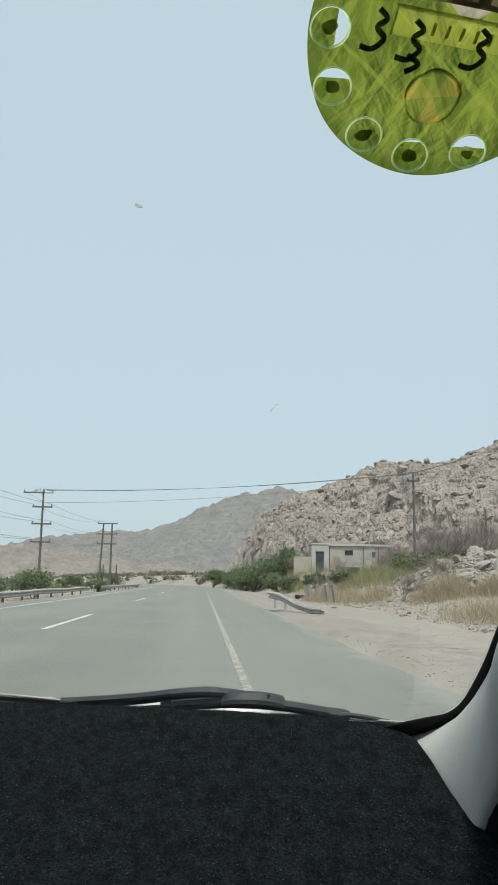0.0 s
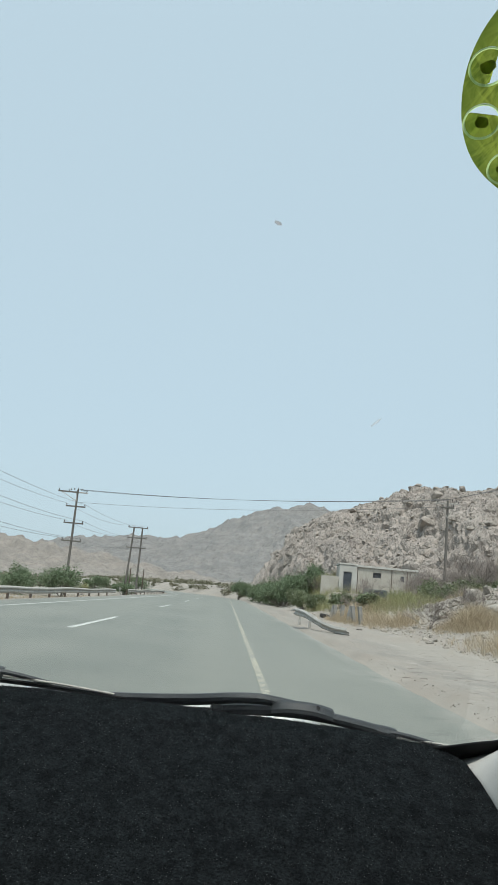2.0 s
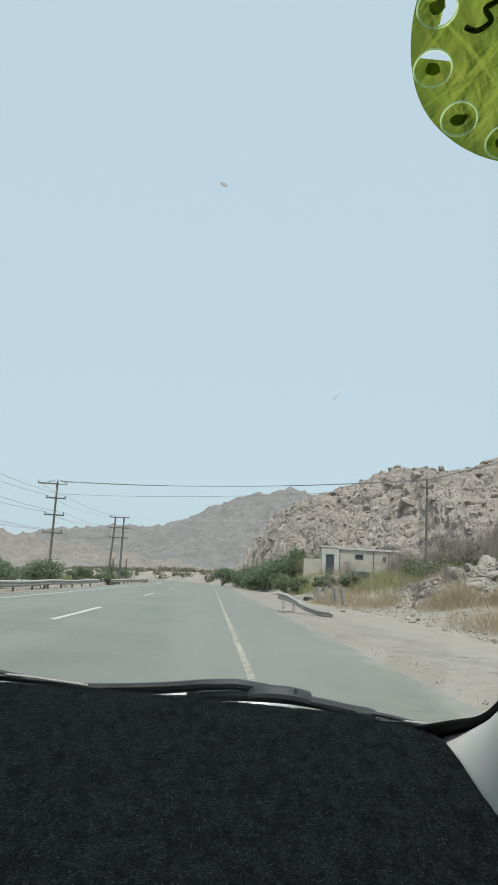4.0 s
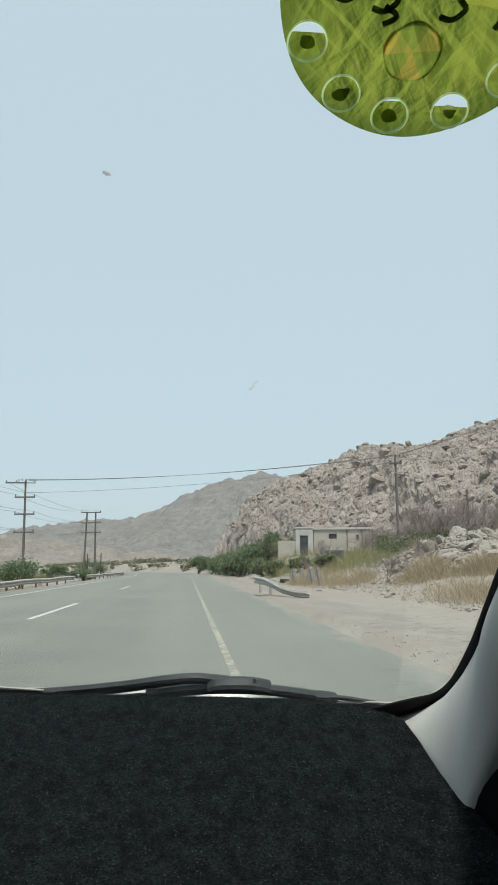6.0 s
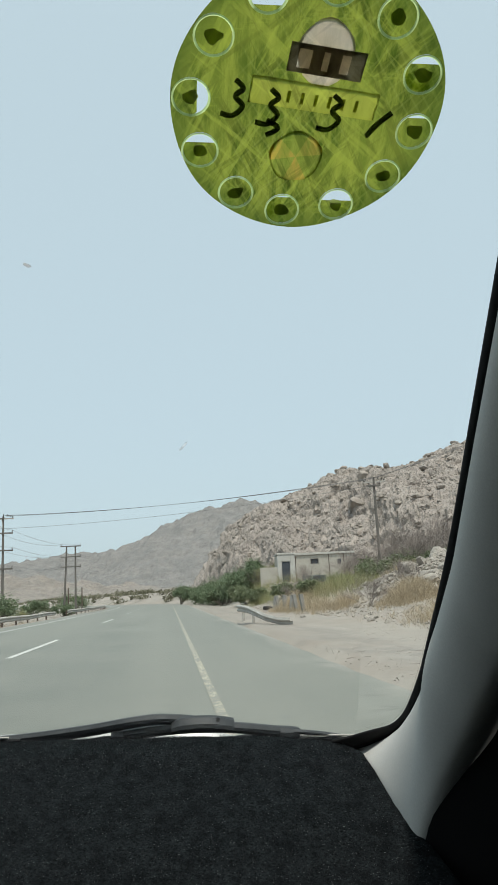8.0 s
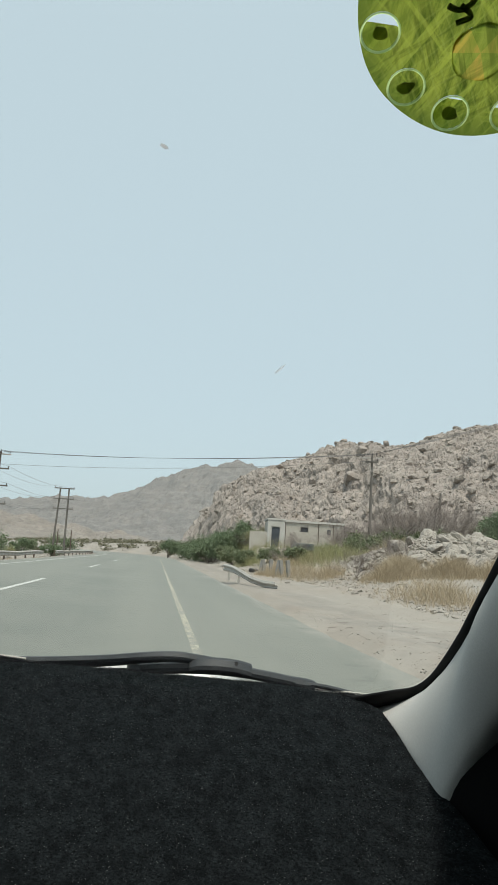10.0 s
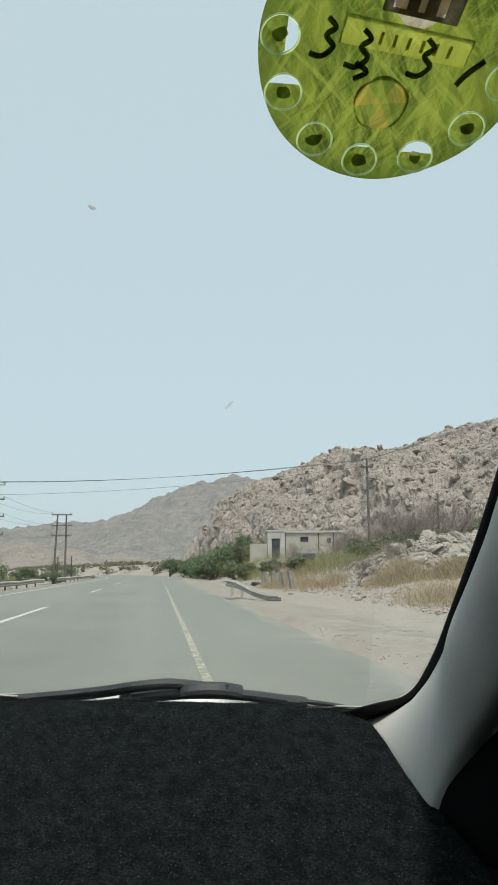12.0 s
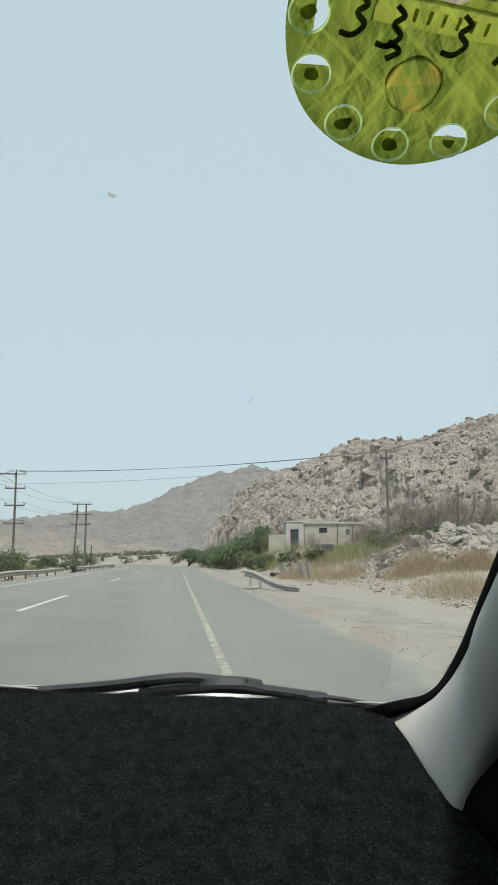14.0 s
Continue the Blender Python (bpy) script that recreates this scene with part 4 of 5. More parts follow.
for h in HOLES:
    hu, hv_ = HOLE_AT * math.cos(h), HOLE_AT * math.sin(h)
    bm = bmesh.new()
    rings = [[bm.verts.new(on_disc(hu + r * math.cos(a), hv_ + r * math.sin(a), n)) for a in (2 * math.pi * k / 32 for k in range(32))] for r, n in ((0.0087, 0.0002), (0.0093, 0.0006), (0.0100, 0.0006))]
    for p, q in zip(rings, rings[1:]):
        for k in range(32):
            bm.faces.new((p[k], p[(k + 1) % 32], q[(k + 1) % 32], q[k]))
    rim = disc_part("hole_rim", bm, M_FILM_RING, None, "pale green rim of a hole")
    # dark printed tab that covers most of the hole
    bm = bmesh.new()
    rnd = random.Random(int(h * 100))
    pts = []
    for k in range(18):
        a = 2 * math.pi * k / 18
        r = 0.0091
        u, v = r * math.cos(a), r * math.sin(a)
        side, cut = OPEN.get(round(math.degrees(h)), ("v", 1))
        u = min(u, cut) if side == "u" else u
        v = min(v, cut) if side == "v" else v
        pts.append((hu + u, hv_ + v))
    face = bm.faces.new([bm.verts.new(on_disc(u, v, -0.0004)) for u, v in pts])
    bmesh.ops.solidify(bm, geom=[face], thickness=0.0004)
    disc_part("tab", bm, M_FILM, None, "green tab showing through the hole")
    bm = bmesh.new()
    k = 0.0040
    tilt = rnd.uniform(0, 3)
    wob = [rnd.uniform(0.75, 1.25) for _ in range(7)] * 2
    pts = [(hu + k * wob[q // 2] * math.cos(a + tilt), hv_ + k * 0.9 * wob[q // 2] * math.sin(a + tilt)) for q, a in enumerate(2 * math.pi * q / 14 for q in range(14))]
    face = bm.faces.new([bm.verts.new(on_disc(u, v, 0.0006)) for u, v in pts])
    bmesh.ops.solidify(bm, geom=[face], thickness=0.0003)
    disc_part("blot", bm, M_FILM_BLOT, None, "dark blot in a hole")


def patch(name, u0, v0, u1, v1, material, n, label, tilt=-0.10, parent=None, grow=0.0):
    bm = bmesh.new()
    cu, cv = (u0 + u1) / 2, (v0 + v1) / 2
    pts = []
    for u, v in ((u0, v0), (u1, v0), (u1, v1), (u0, v1)):
        du, dv = u - cu, v - cv
        pts.append(bm.verts.new(on_disc(cu + du * math.cos(tilt) - dv * math.sin(tilt), cv + du * math.sin(tilt) + dv * math.cos(tilt), n)))
    face = bm.faces.new(pts)
    bmesh.ops.solidify(bm, geom=[face], thickness=0.0002)
    return disc_part(name, bm, material, parent, label)


def round_patch(name, u, v, r, material, n, label, wob=0.06, squash=1.0):
    bm = bmesh.new()
    pts = [bm.verts.new(on_disc(u + r * (1 + wob * math.sin(5 * a)) * math.cos(a), v + r * squash * (1 + wob * math.cos(4 * a)) * math.sin(a), n)) for a in (2 * math.pi * k / 24 for k in range(24))]
    face = bm.faces.new(pts)
    bmesh.ops.solidify(bm, geom=[face], thickness=0.0002)
    return disc_part(name, bm, material, None, label)


for a0, a1, shade, what in ((0.1, 1.1, M_FILM_ORANGE, "orange"), (1.1, 2.3, M_FILM_EDGE, "green"), (2.3, 3.3, M_FILM_ORANGE, "orange"), (3.3, 4.3, M_FILM_EDGE, "green"), (4.3, 5.2, M_FILM_ORANGE, "orange"), (5.2, 6.383, M_FILM_EDGE, "green")):
    bm = bmesh.new()
    rim_line = [(0.0142 * (1 + 0.03 * math.sin(5 * a)), a) for a in (a0 + (a1 - a0) * k / 10 for k in range(11))]
    face = bm.faces.new([bm.verts.new(on_disc(-0.003, -0.026, 0.0008))] + [bm.verts.new(on_disc(-0.003 + r * math.cos(a), -0.026 + r * math.sin(a), 0.0008)) for r, a in rim_line])
    bmesh.ops.solidify(bm, geom=[face], thickness=0.0002)
    disc_part("emblem", bm, shade, None, what + " sector of the round emblem")
round_patch("pale_spot", 0.006, 0.028, 0.014, M_FILM_PALE, 0.0008, "pale round print", 0.03, 1.15)
patch("yellow_strip", -0.030, -0.001, 0.036, 0.013, M_FILM_YELLOW, 0.0010, "yellow strip with faint printed bars", -0.12)
for k in range(6):
    patch("faint_bar", -0.011 + 0.007 * k, 0.0035 - 0.0008 * k, -0.0092 + 0.007 * k, 0.0095 - 0.0008 * k, M_FILM_FAINT, 0.0014, "faint green bar", -0.12)
for u0, v0, u1, v1 in ((-0.012, 0.0285, 0.026, 0.031), (-0.012, 0.017, 0.026, 0.0195), (-0.012, 0.0193, -0.0075, 0.0287), (-0.001, 0.0193, 0.0048, 0.0287), (0.0080, 0.0193, 0.0140, 0.0287), (0.0185, 0.0193, 0.026, 0.0287)):
    cu, cv = (u0 + u1) / 2 - 0.007, (v0 + v1) / 2 - 0.024
    c, t = math.cos(-0.12), math.sin(-0.12)
    mu, mv = 0.007 + cu * c - cv * t, 0.024 + cu * t + cv * c
    patch("dark_label", mu - (u1 - u0) / 2, mv - (v1 - v0) / 2, mu + (u1 - u0) / 2, mv + (v1 - v0) / 2, M_FILM_DARK, 0.0013, "black label with pale gaps", -0.12)
patch("label_backing", -0.012, 0.017, 0.026, 0.031, M_FILM_PALE, 0.0010, "pale label backing", -0.12)


def scrawl(points):
    bm = bmesh.new()
    tube(bm, [on_disc(p.x, p.y, 0.0016) for p in smooth_line(points, 5)], 0.0014, 6)
    disc_part("ink_stroke", bm, M_INK, None, "black marker stroke")


for u, v in ((-0.036, 0.004), (-0.018, 0.000), (0.014, -0.002)):
    scrawl([(u - 0.001, v + 0.010), (u + 0.003, v + 0.006), (u - 0.001, v + 0.002), (u + 0.003, v - 0.003), (u - 0.002, v - 0.008), (u - 0.008, v - 0.007)])
scrawl([(-0.020, -0.006), (-0.014, -0.010), (-0.020, -0.014)])
scrawl([(0.044, 0.000), (0.037, -0.007), (0.033, -0.013)])

def spot_on_glass(name, x, y, long, wide, turn, material, label):
    bm = bmesh.new()
    rnd = random.Random(int(1000 * (x + y)))
    c = on_glass(x, y, -0.0006)
    pts = []
    for k in range(16):
        a = 2 * math.pi * k / 16
        r = 0.8 + 0.4 * rnd.random()
        u, v = long * r * math.cos(a), wide * r * math.sin(a)
        u, v = u * math.cos(turn) - v * math.sin(turn), u * math.sin(turn) + v * math.cos(turn)
        pts.append(bm.verts.new(c + u * GLASS_U + v * GLASS_V))
    face = bm.faces.new(pts)
    bmesh.ops.solidify(bm, geom=[face], thickness=0.0004)
    tagged(part(name, bm, material), label, "dirt spot")


spot_on_glass("insect_spot", -0.046, 0.4045, 0.0026, 0.0014, -0.5, M_DIRT, "small dark dried insect spot on the windscreen")
spot_on_glass("smear", 0.046, 0.549, 0.0062, 0.0012, 1.05, M_SMEAR, "small faint grey smear on the windscreen")

# ---- roadside things ----


def w_beam(bm, p0, p1, up0=Vector((0, 0, 1)), up1=None):
    """A length of two-waved steel barrier between two points of its middle line."""
    p0, p1 = Vector(p0), Vector(p1)
    way = (p1 - p0).normalized()
    rows = []
    wave_shape = [(-0.155, 0.0), (-0.145, 0.02), (-0.11, 0.075), (-0.06, 0.08), (-0.02, 0.02), (0.02, 0.02), (0.06, 0.08), (0.11, 0.075), (0.145, 0.02), (0.155, 0.0)]
    for p, up in ((p0, up0), (p1, up1 or up0)):
        out = up.cross(way).normalized()
        rows.append([bm.verts.new(p + up * v + out * o) for v, o in wave_shape] + [bm.verts.new(p + up * v + out * (o - 0.006)) for v, o in wave_shape[::-1]])
    n = len(rows[0])
    for k in range(n):
        bm.faces.new((rows[0][k], rows[0][(k + 1) % n], rows[1][(k + 1) % n], rows[1][k]))
    bm.faces.new(rows[0][::-1])
    bm.faces.new(rows[1])
    return bm


def barrier_post(parent, x, y, z0, z1, material, lean=0.0):
    bm = bmesh.new()
    box(bm, (-0.05, -0.06, z0), (0.05, 0.06, z1), 0.008, Matrix.Translation((x, y, 0)) @ Euler((lean, 0, 0)).to_matrix().to_4x4())
    return part("post", bm, material, parent)


# long steel barrier along the far side of the road
rail = thing("guard_rail", (0, 0, 0), "long dusty galvanised steel guard rail on rusty posts along the road", "guard rail")
RAIL_U = -9.35
for i in range(30):
    y0, y1 = 14 + 4.0 * i, 18 + 4.0 * i
    if 62 < y0 < 74:
        continue
    z0, z1 = 0.32 + 0.03 * math.sin(i * 1.7), 0.32 + 0.03 * math.sin((i + 1) * 1.7)
    part("beam", w_beam(bmesh.new(), (RAIL_U + float(road_shift(y1)), y1, z1), (RAIL_U + float(road_shift(y0)), y0, z0)), M_GALV, rail)
    x = RAIL_U + float(road_shift(y0)) - 0.07
    barrier_post(rail, x, y0 + 0.05, -0.9, z0 + 0.16, M_RUST)

# short broken barrier at the near shoulder, bent down to the ground at its end
broken = thing("broken_guard_rail", (3.2, 28, 0), "short bent galvanised guard rail, one end crushed to the ground", "guard rail")
broken.matrix_world = Matrix.Identity(4)
line = [(3.05, 35.0, 0.50), (3.1, 33.4, 0.50), (3.2, 31.8, 0.47), (3.35, 30.4, 0.36), (3.6, 29.2, 0.20), (3.95, 28.2, 0.10), (4.3, 27.4, 0.10)]
for i, (a, b) in enumerate(zip(line, line[1:])):
    t0, t1 = -0.16 * max(0, i - 1), -0.16 * i
    part("beam", w_beam(bmesh.new(), b, a, Vector((t1, 0, 1)).normalized(), Vector((t0, 0, 1)).normalized()), M_GALV, broken)
for x, y, h in ((3.14, 34.4, 0.5), (3.28, 31.6, 0.45)):
    barrier_post(broken, x + 0.08, y, spot(x, y) - 0.2, h, M_GALV, 0.05)

# row of short concrete posts, leaning this way and that
rnd = random.Random(4)
for i in range(6):
    y = 38.5 + 1.5 * i
    x = 6.6 - 0.10 * i
    bm = bmesh.new()
    box(bm, (-0.09, -0.09, -0.3), (0.09, 0.09, 0.85), 0.015)
    ob = part("bollard", bm, M_CONCRETE)
    ob.matrix_world = pose(x, y, spot(x, y), rnd.uniform(-7, 7), rnd.uniform(-10, 14), rnd.uniform(0, 40))
    tagged(ob, "short square grey concrete marker post, leaning in the sand", "bollard", "marker posts by the shoulder")


def tyre(x, y, label):
    bm = bmesh.new()
    ring = [(0.19, -0.10), (0.27, -0.12), (0.32, -0.09), (0.335, 0.0), (0.32, 0.09), (0.27, 0.12), (0.19, 0.10), (0.20, 0.0)]
    verts = [[bm.verts.new((r * math.cos(a), r * math.sin(a), 0.12 + o)) for r, o in ring] for a in (2 * math.pi * k / 26 for k in range(26))]
    for k in range(26):
        for q in range(len(ring)):
            bm.faces.new((verts[k][q], verts[k][(q + 1) % len(ring)], verts[(k + 1) % 26][(q + 1) % len(ring)], verts[(k + 1) % 26][q]))
    ob = part("tyre", bm, M_TYRE)
    ob.matrix_world = pose(x, y, spot(x, y) - 0.01, 4, 6, 0)
    tagged(ob, label, "tyre")


tyre(6.3, 50.5, "worn black truck tyre lying flat on the sand")

# ---- power line ----


def insulator(parent, p, way=Vector((0, 0, 1))):
    bm = bmesh.new()
    p = Vector(p)
    prof = [(0, 0.02), (0.03, 0.02), (0.04, 0.07), (0.07, 0.03), (0.09, 0.075), (0.12, 0.03), (0.14, 0.07), (0.18, 0.035), (0.22, 0.03)]
    tube(bm, [p + way * a for a, _ in prof], [r for _, r in prof], 10)
    return part("insulator", bm, M_INSULATOR, parent)


def single_pole(x, y, height, label, arms, fan=False, rz=0.0):
    z = spot(x, y)
    pole = thing("power_pole", (x, y, z), label, "power pole", "power poles", rz=rz)
    bm = bmesh.new()
    tube(bm, [(0, 0, -0.6), (0, 0, height * 0.5), (0, 0, height)], [0.14, 0.12, 0.09], 14)
    part("pole", bm, M_POLE, pole)
    for h, half, off in arms:
        bm = bmesh.new()
        box(bm, (off - half, -0.20, h - 0.07), (off + half, -0.10, h + 0.07), 0.01)
        arm = part("crossarm", bm, M_POLE, pole, "weathered wooden crossarm")
        for s in (-1, 1):
            insulator(arm, (off + s * (half - 0.08), -0.15, h + 0.07))
            if h > height - 0.8:
                bm = bmesh.new()
                tube(bm, [(s * half * 0.75 + off, -0.14, h), (0, -0.14, h - 0.9)], 0.03, 6)
                part("brace", bm, M_GALV, arm, "thin steel brace")
    if fan:
        for k in range(7):
            a = radians(-72 + 24 * k)
            insulator(pole, (0.55 * math.sin(a) * 1.6, 0.1, height - 0.25 + 0.25 * math.cos(a)), Vector((math.sin(a) * 0.6, 0, 1)).normalized())
        bm = bmesh.new()
        box(bm, (-1.0, 0.05, height - 0.30), (1.0, 0.15, height - 0.18), 0.01)
        part("crossarm", bm, M_GALV, pole, "steel crossarm")
    return pole


LEFT = (-16.2, 79.0)
RIGHT = (18.2, 66.0)
MIDDLE = (-14.8, 121.0)
NEAR = (-19.0, 38.0)
LEFT_H, RIGHT_H, MIDDLE_H = 10.6, 9.2, 10.2
single_pole(*LEFT, LEFT_H, "tall weathered wooden power pole with four crossarms", [(10.35, 1.05, -0.9), (8.9, 1.0, 0), (7.2, 1.0, 0), (5.4, 1.0, 0)], True)
single_pole(*NEAR, LEFT_H, "tall weathered wooden power pole with three crossarms", [(8.9, 1.0, 0), (7.2, 1.0, 0), (5.4, 1.0, 0)])
single_pole(*RIGHT, RIGHT_H, "slim wooden power pole with a fan of insulators on top", [(8.6, 0.55, 0)], True, -15)
z = spot(*MIDDLE)
twin = thing("twin_power_pole", (*MIDDLE, z), "pair of leaning wooden power poles joined by three crossarms", "power pole", "power poles")
for x0, x1 in ((-1.0, -0.55), (0.75, 0.75)):
    bm = bmesh.new()
    tube(bm, [(x0, 0, -0.6), (x1, 0, MIDDLE_H)], [0.17, 0.12], 12)
    part("pole", bm, M_POLE, twin)
for h in (MIDDLE_H - 0.1, MIDDLE_H - 1.7, MIDDLE_H - 3.2):
    bm = bmesh.new()
    box(bm, (-1.45, -0.25, h - 0.08), (1.6, -0.15, h + 0.08), 0.01)
    arm = part("crossarm", bm, M_POLE, twin, "weathered wooden crossarm")
    for x in (-1.35, 1.5):
        insulator(arm, (x, -0.2, h + 0.08))
# plain thin pole behind the tree
single_pole(26.0, 70.0, 5.5, "thin plain wooden pole on the slope", [])


def wire(a, b, sag, group, label="thin aluminium power wire between poles"):
    a, b = Vector(a), Vector(b)
    bm = bmesh.new()
    tube(bm, [a.lerp(b, k / 24) - Vector((0, 0, 4 * sag * (k / 24) * (1 - k / 24))) for k in range(25)], 0.014, 5)
    tagged(part("power_wire", bm, M_WIRE), label, "wire", group)


zl, zr, zm, zn = spot(*LEFT), spot(*RIGHT), spot(*MIDDLE), spot(*NEAR)
for k, (dl, dr) in enumerate(((0.5, -0.5), (0.0, 0.0), (-0.4, 0.5), (-1.6, -1.1))):
    wire((LEFT[0] + 0.2, LEFT[1] + dl, zl + LEFT_H + (0.05 if k < 3 else -1.4)), (RIGHT[0], RIGHT[1] + dr, zr + RIGHT_H + (0.1 if k < 3 else -0.6)), 0.55, "wires across the road")
for h, hm in ((8.9, 10.1), (7.2, 8.5), (5.4, 7.0)):
    for s in (-0.92, 0.92):
        wire((NEAR[0] + s, NEAR[1] - 0.15, zn + h + 0.28), (LEFT[0] + s, LEFT[1] - 0.15, zl + h + 0.28), 0.5, "wires along the road")
        wire((LEFT[0] + s, LEFT[1] - 0.15, zl + h + 0.28), (MIDDLE[0] + s * 1.5, MIDDLE[1] - 0.2, zm + hm + 0.28), 0.6, "wires along the road")
for k in range(3):
    wire((RIGHT[0], RIGHT[1], zr + RIGHT_H + 0.1), (46 + k, 62 - 2 * k, 20 + 0.5 * k), 0.5, "wires up the slope")

# sign seen from behind, on two posts, and a small white marker stone
sign = thing("road_sign", (-15.4, 132, spot(-15.4, 132)), "back of a small road sign on two dark posts", "sign")
for x in (-1.1, 1.1):
    bm = bmesh.new()
    tube(bm, [(x, 0, -0.3), (x, 0, 3.9)], 0.09, 8)
    part("post", bm, M_RUST, sign)
bm = bmesh.new()
box(bm, (-1.1, -0.04, 3.2), (1.1, 0.0, 3.9), 0.01)
part("panel", bm, M_GALV, sign, "thin grey metal panel")
bm = bmesh.new()
box(bm, (-0.7, -0.25, -0.1), (0.7, 0.25, 0.9), 0.06)
ob = part("marker_block", bm, M_PLASTER_PALE)
ob.matrix_world = pose(-17.5, 128, spot(-17.5, 128))
tagged(ob, "small whitewashed concrete block beside the road", "marker")

# ---- the hut ----
HX, HY = 10.8, 77.0
HZ = spot(13.5, 77.0) - 0.05
hut = thing("hut", (HX, HY, HZ), "small flat-roofed plastered roadside hut with a dark door", "building", rz=-4)


def hut_part(name, lo, hi, material, label="", bevel=0.015, parent=None):
    bm = bmesh.new()
    box(bm, lo, hi, bevel)
    return part(name, bm, material, parent or hut, label)


# front wall in pieces round the door and the window, so that both go through
hut_part("wall", (0.0, 0.0, -2.4), (0.35, 0.22, 2.75), M_PLASTER_PALE, "pale plastered door bay")
hut_part("wall", (1.30, 0.0, -2.4), (1.75, 0.22, 2.75), M_PLASTER_PALE, "pale plastered door bay")
hut_part("wall", (0.352, 0.0, 2.12), (1.298, 0.22, 2.75), M_PLASTER_PALE, "pale plastered lintel")
hut_part("wall", (1.754, 0.05, -2.4), (3.30, 0.25, 2.62), M_PLASTER, "stained plaster wall")
hut_part("wall", (3.304, 0.05, -2.4), (4.10, 0.25, 1.72), M_PLASTER, "stained plaster below the window")
hut_part("wall", (3.304, 0.05, 2.22), (4.10, 0.25, 2.62), M_PLASTER, "stained plaster above the window")
hut_part("wall", (4.104, 0.05, -2.4), (7.6, 0.25, 2.62), M_PLASTER, "stained plaster wall")
hut_part("wall", (0.0, 0.222, -2.4), (0.2, 4.6, 2.70), M_PLASTER, "side wall")
hut_part("wall", (7.4, 0.252, -2.4), (7.6, 4.6, 2.60), M_PLASTER, "side wall")
hut_part("wall", (0.202, 4.4, -2.4), (7.398, 4.6, 2.60), M_PLASTER, "rear wall")
hut_part("roof", (1.70, -0.10, 2.63), (7.75, 4.75, 2.83), M_PLASTER_PALE, "flat pale concrete roof slab")
hut_part("roof", (-0.06, -0.06, 2.76), (1.69, 4.75, 2.92), M_PLASTER_PALE, "raised parapet over the door")
door = hut_part("door", (0.42, 0.10, -0.02), (1.23, 0.15, 2.05), M_DOOR, "dark blue-grey metal door, closed", 0.01)
hut_part("door_frame", (0.352, 0.04, -0.02), (0.418, 0.2, 2.118), M_PLASTER_PALE, "", 0.008)
hut_part("door_frame", (1.232, 0.04, -0.02), (1.298, 0.2, 2.118), M_PLASTER_PALE, "", 0.008)
hut_part("door_frame", (0.420, 0.04, 2.052), (1.230, 0.2, 2.118), M_PLASTER_PALE, "", 0.008)
bm = bmesh.new()
tube(bm, [(1.12, 0.095, 0.95), (1.12, 0.05, 0.95), (1.12, 0.05, 1.08), (1.12, 0.095, 1.08)], 0.012, 6)
part("handle", bm, M_GALV, door, "steel handle")
window = hut_part("window", (3.32, 0.16, 1.74), (4.08, 0.18, 2.20), M_DOOR, "dark small barred window", 0.0)
for k in range(5):
    bm = bmesh.new()
    tube(bm, [(3.40 + 0.15 * k, 0.10, 1.722), (3.40 + 0.15 * k, 0.10, 2.218)], 0.012, 6)
    part("bar", bm, M_RUST, window)
for x in (1.757, 5.1, 6.6):
    bm = bmesh.new()
    tube(bm, [(x + 0.03, 0.0, -0.3), (x + 0.03, 0.0, 2.6)], 0.035, 8)
    part("drain_pipe", bm, M_RUST, hut, "thin dark drain pipe")
hut_part("vent_window", (6.0, 0.03, 1.6), (6.35, 0.048, 2.1), M_DOOR, "small dark opening with a shutter", 0.005)
for k in range(4):
    hut_part("step", (0.15 - 0.1 * k, -0.45 - 0.38 * k, -1.2), (1.55 - 0.05 * k, -0.04 - 0.38 * k, -0.05 - 0.2 * k), M_CONCRETE, "", 0.02)
hut_part("slab", (-1.9, -0.6, -0.75), (-0.3, 0.1, -0.32), M_CONCRETE, "low concrete slab", 0.02)
yard = thing("yard_wall", (HX, HY, HZ), "short plain plaster yard wall beside the hut", "wall", rz=-4)
bm = bmesh.new()
box(bm, (-1.75, 0.12, -1.0), (-0.02, 0.32, 1.55), 0.02)
part("panel", bm, M_PLASTER, yard)

# old water trailer in front of the hut
TX, TY = 11.6, 62.0
trailer = thing("water_trailer", (TX, TY, spot(TX, TY)), "old faded green-grey steel tank on small wheels", "trailer", rz=-6)
bm = bmesh.new()
box(bm, (-0.92, -0.5, 0.30), (0.92, 0.5, 1.02), 0.05)
box(bm, (-0.88, -0.4, 1.0), (-0.55, 0.1, 1.16), 0.03)
part("tank", bm, M_TANK, trailer)
bm = bmesh.new()
box(bm, (-0.10, -0.56, 0.42), (0.74, -0.502, 0.92), 0.012)
panel = part("side_panel", bm, M_DOOR, trailer, "dark scuffed side panel")
for x in (0.02, 0.32, 0.60):
    bm = bmesh.new()
    tube(bm, [(x, -0.575, 0.44), (x + 0.02, -0.58, 0.68), (x - 0.01, -0.575, 0.90)], 0.02, 6)
    part("rib", bm, M_TANK, panel)
for x in (-0.6, 0.5):
    bm = bmesh.new()
    bmesh.ops.create_cone(bm, cap_ends=True, segments=20, radius1=0.24, radius2=0.24, depth=0.2, matrix=Matrix.Translation((x, -0.30, 0.20)) @ Euler((radians(90), 0, 0)).to_matrix().to_4x4())
    part("wheel", bm, M_TYRE, trailer, "dusty tyre")
bm = bmesh.new()
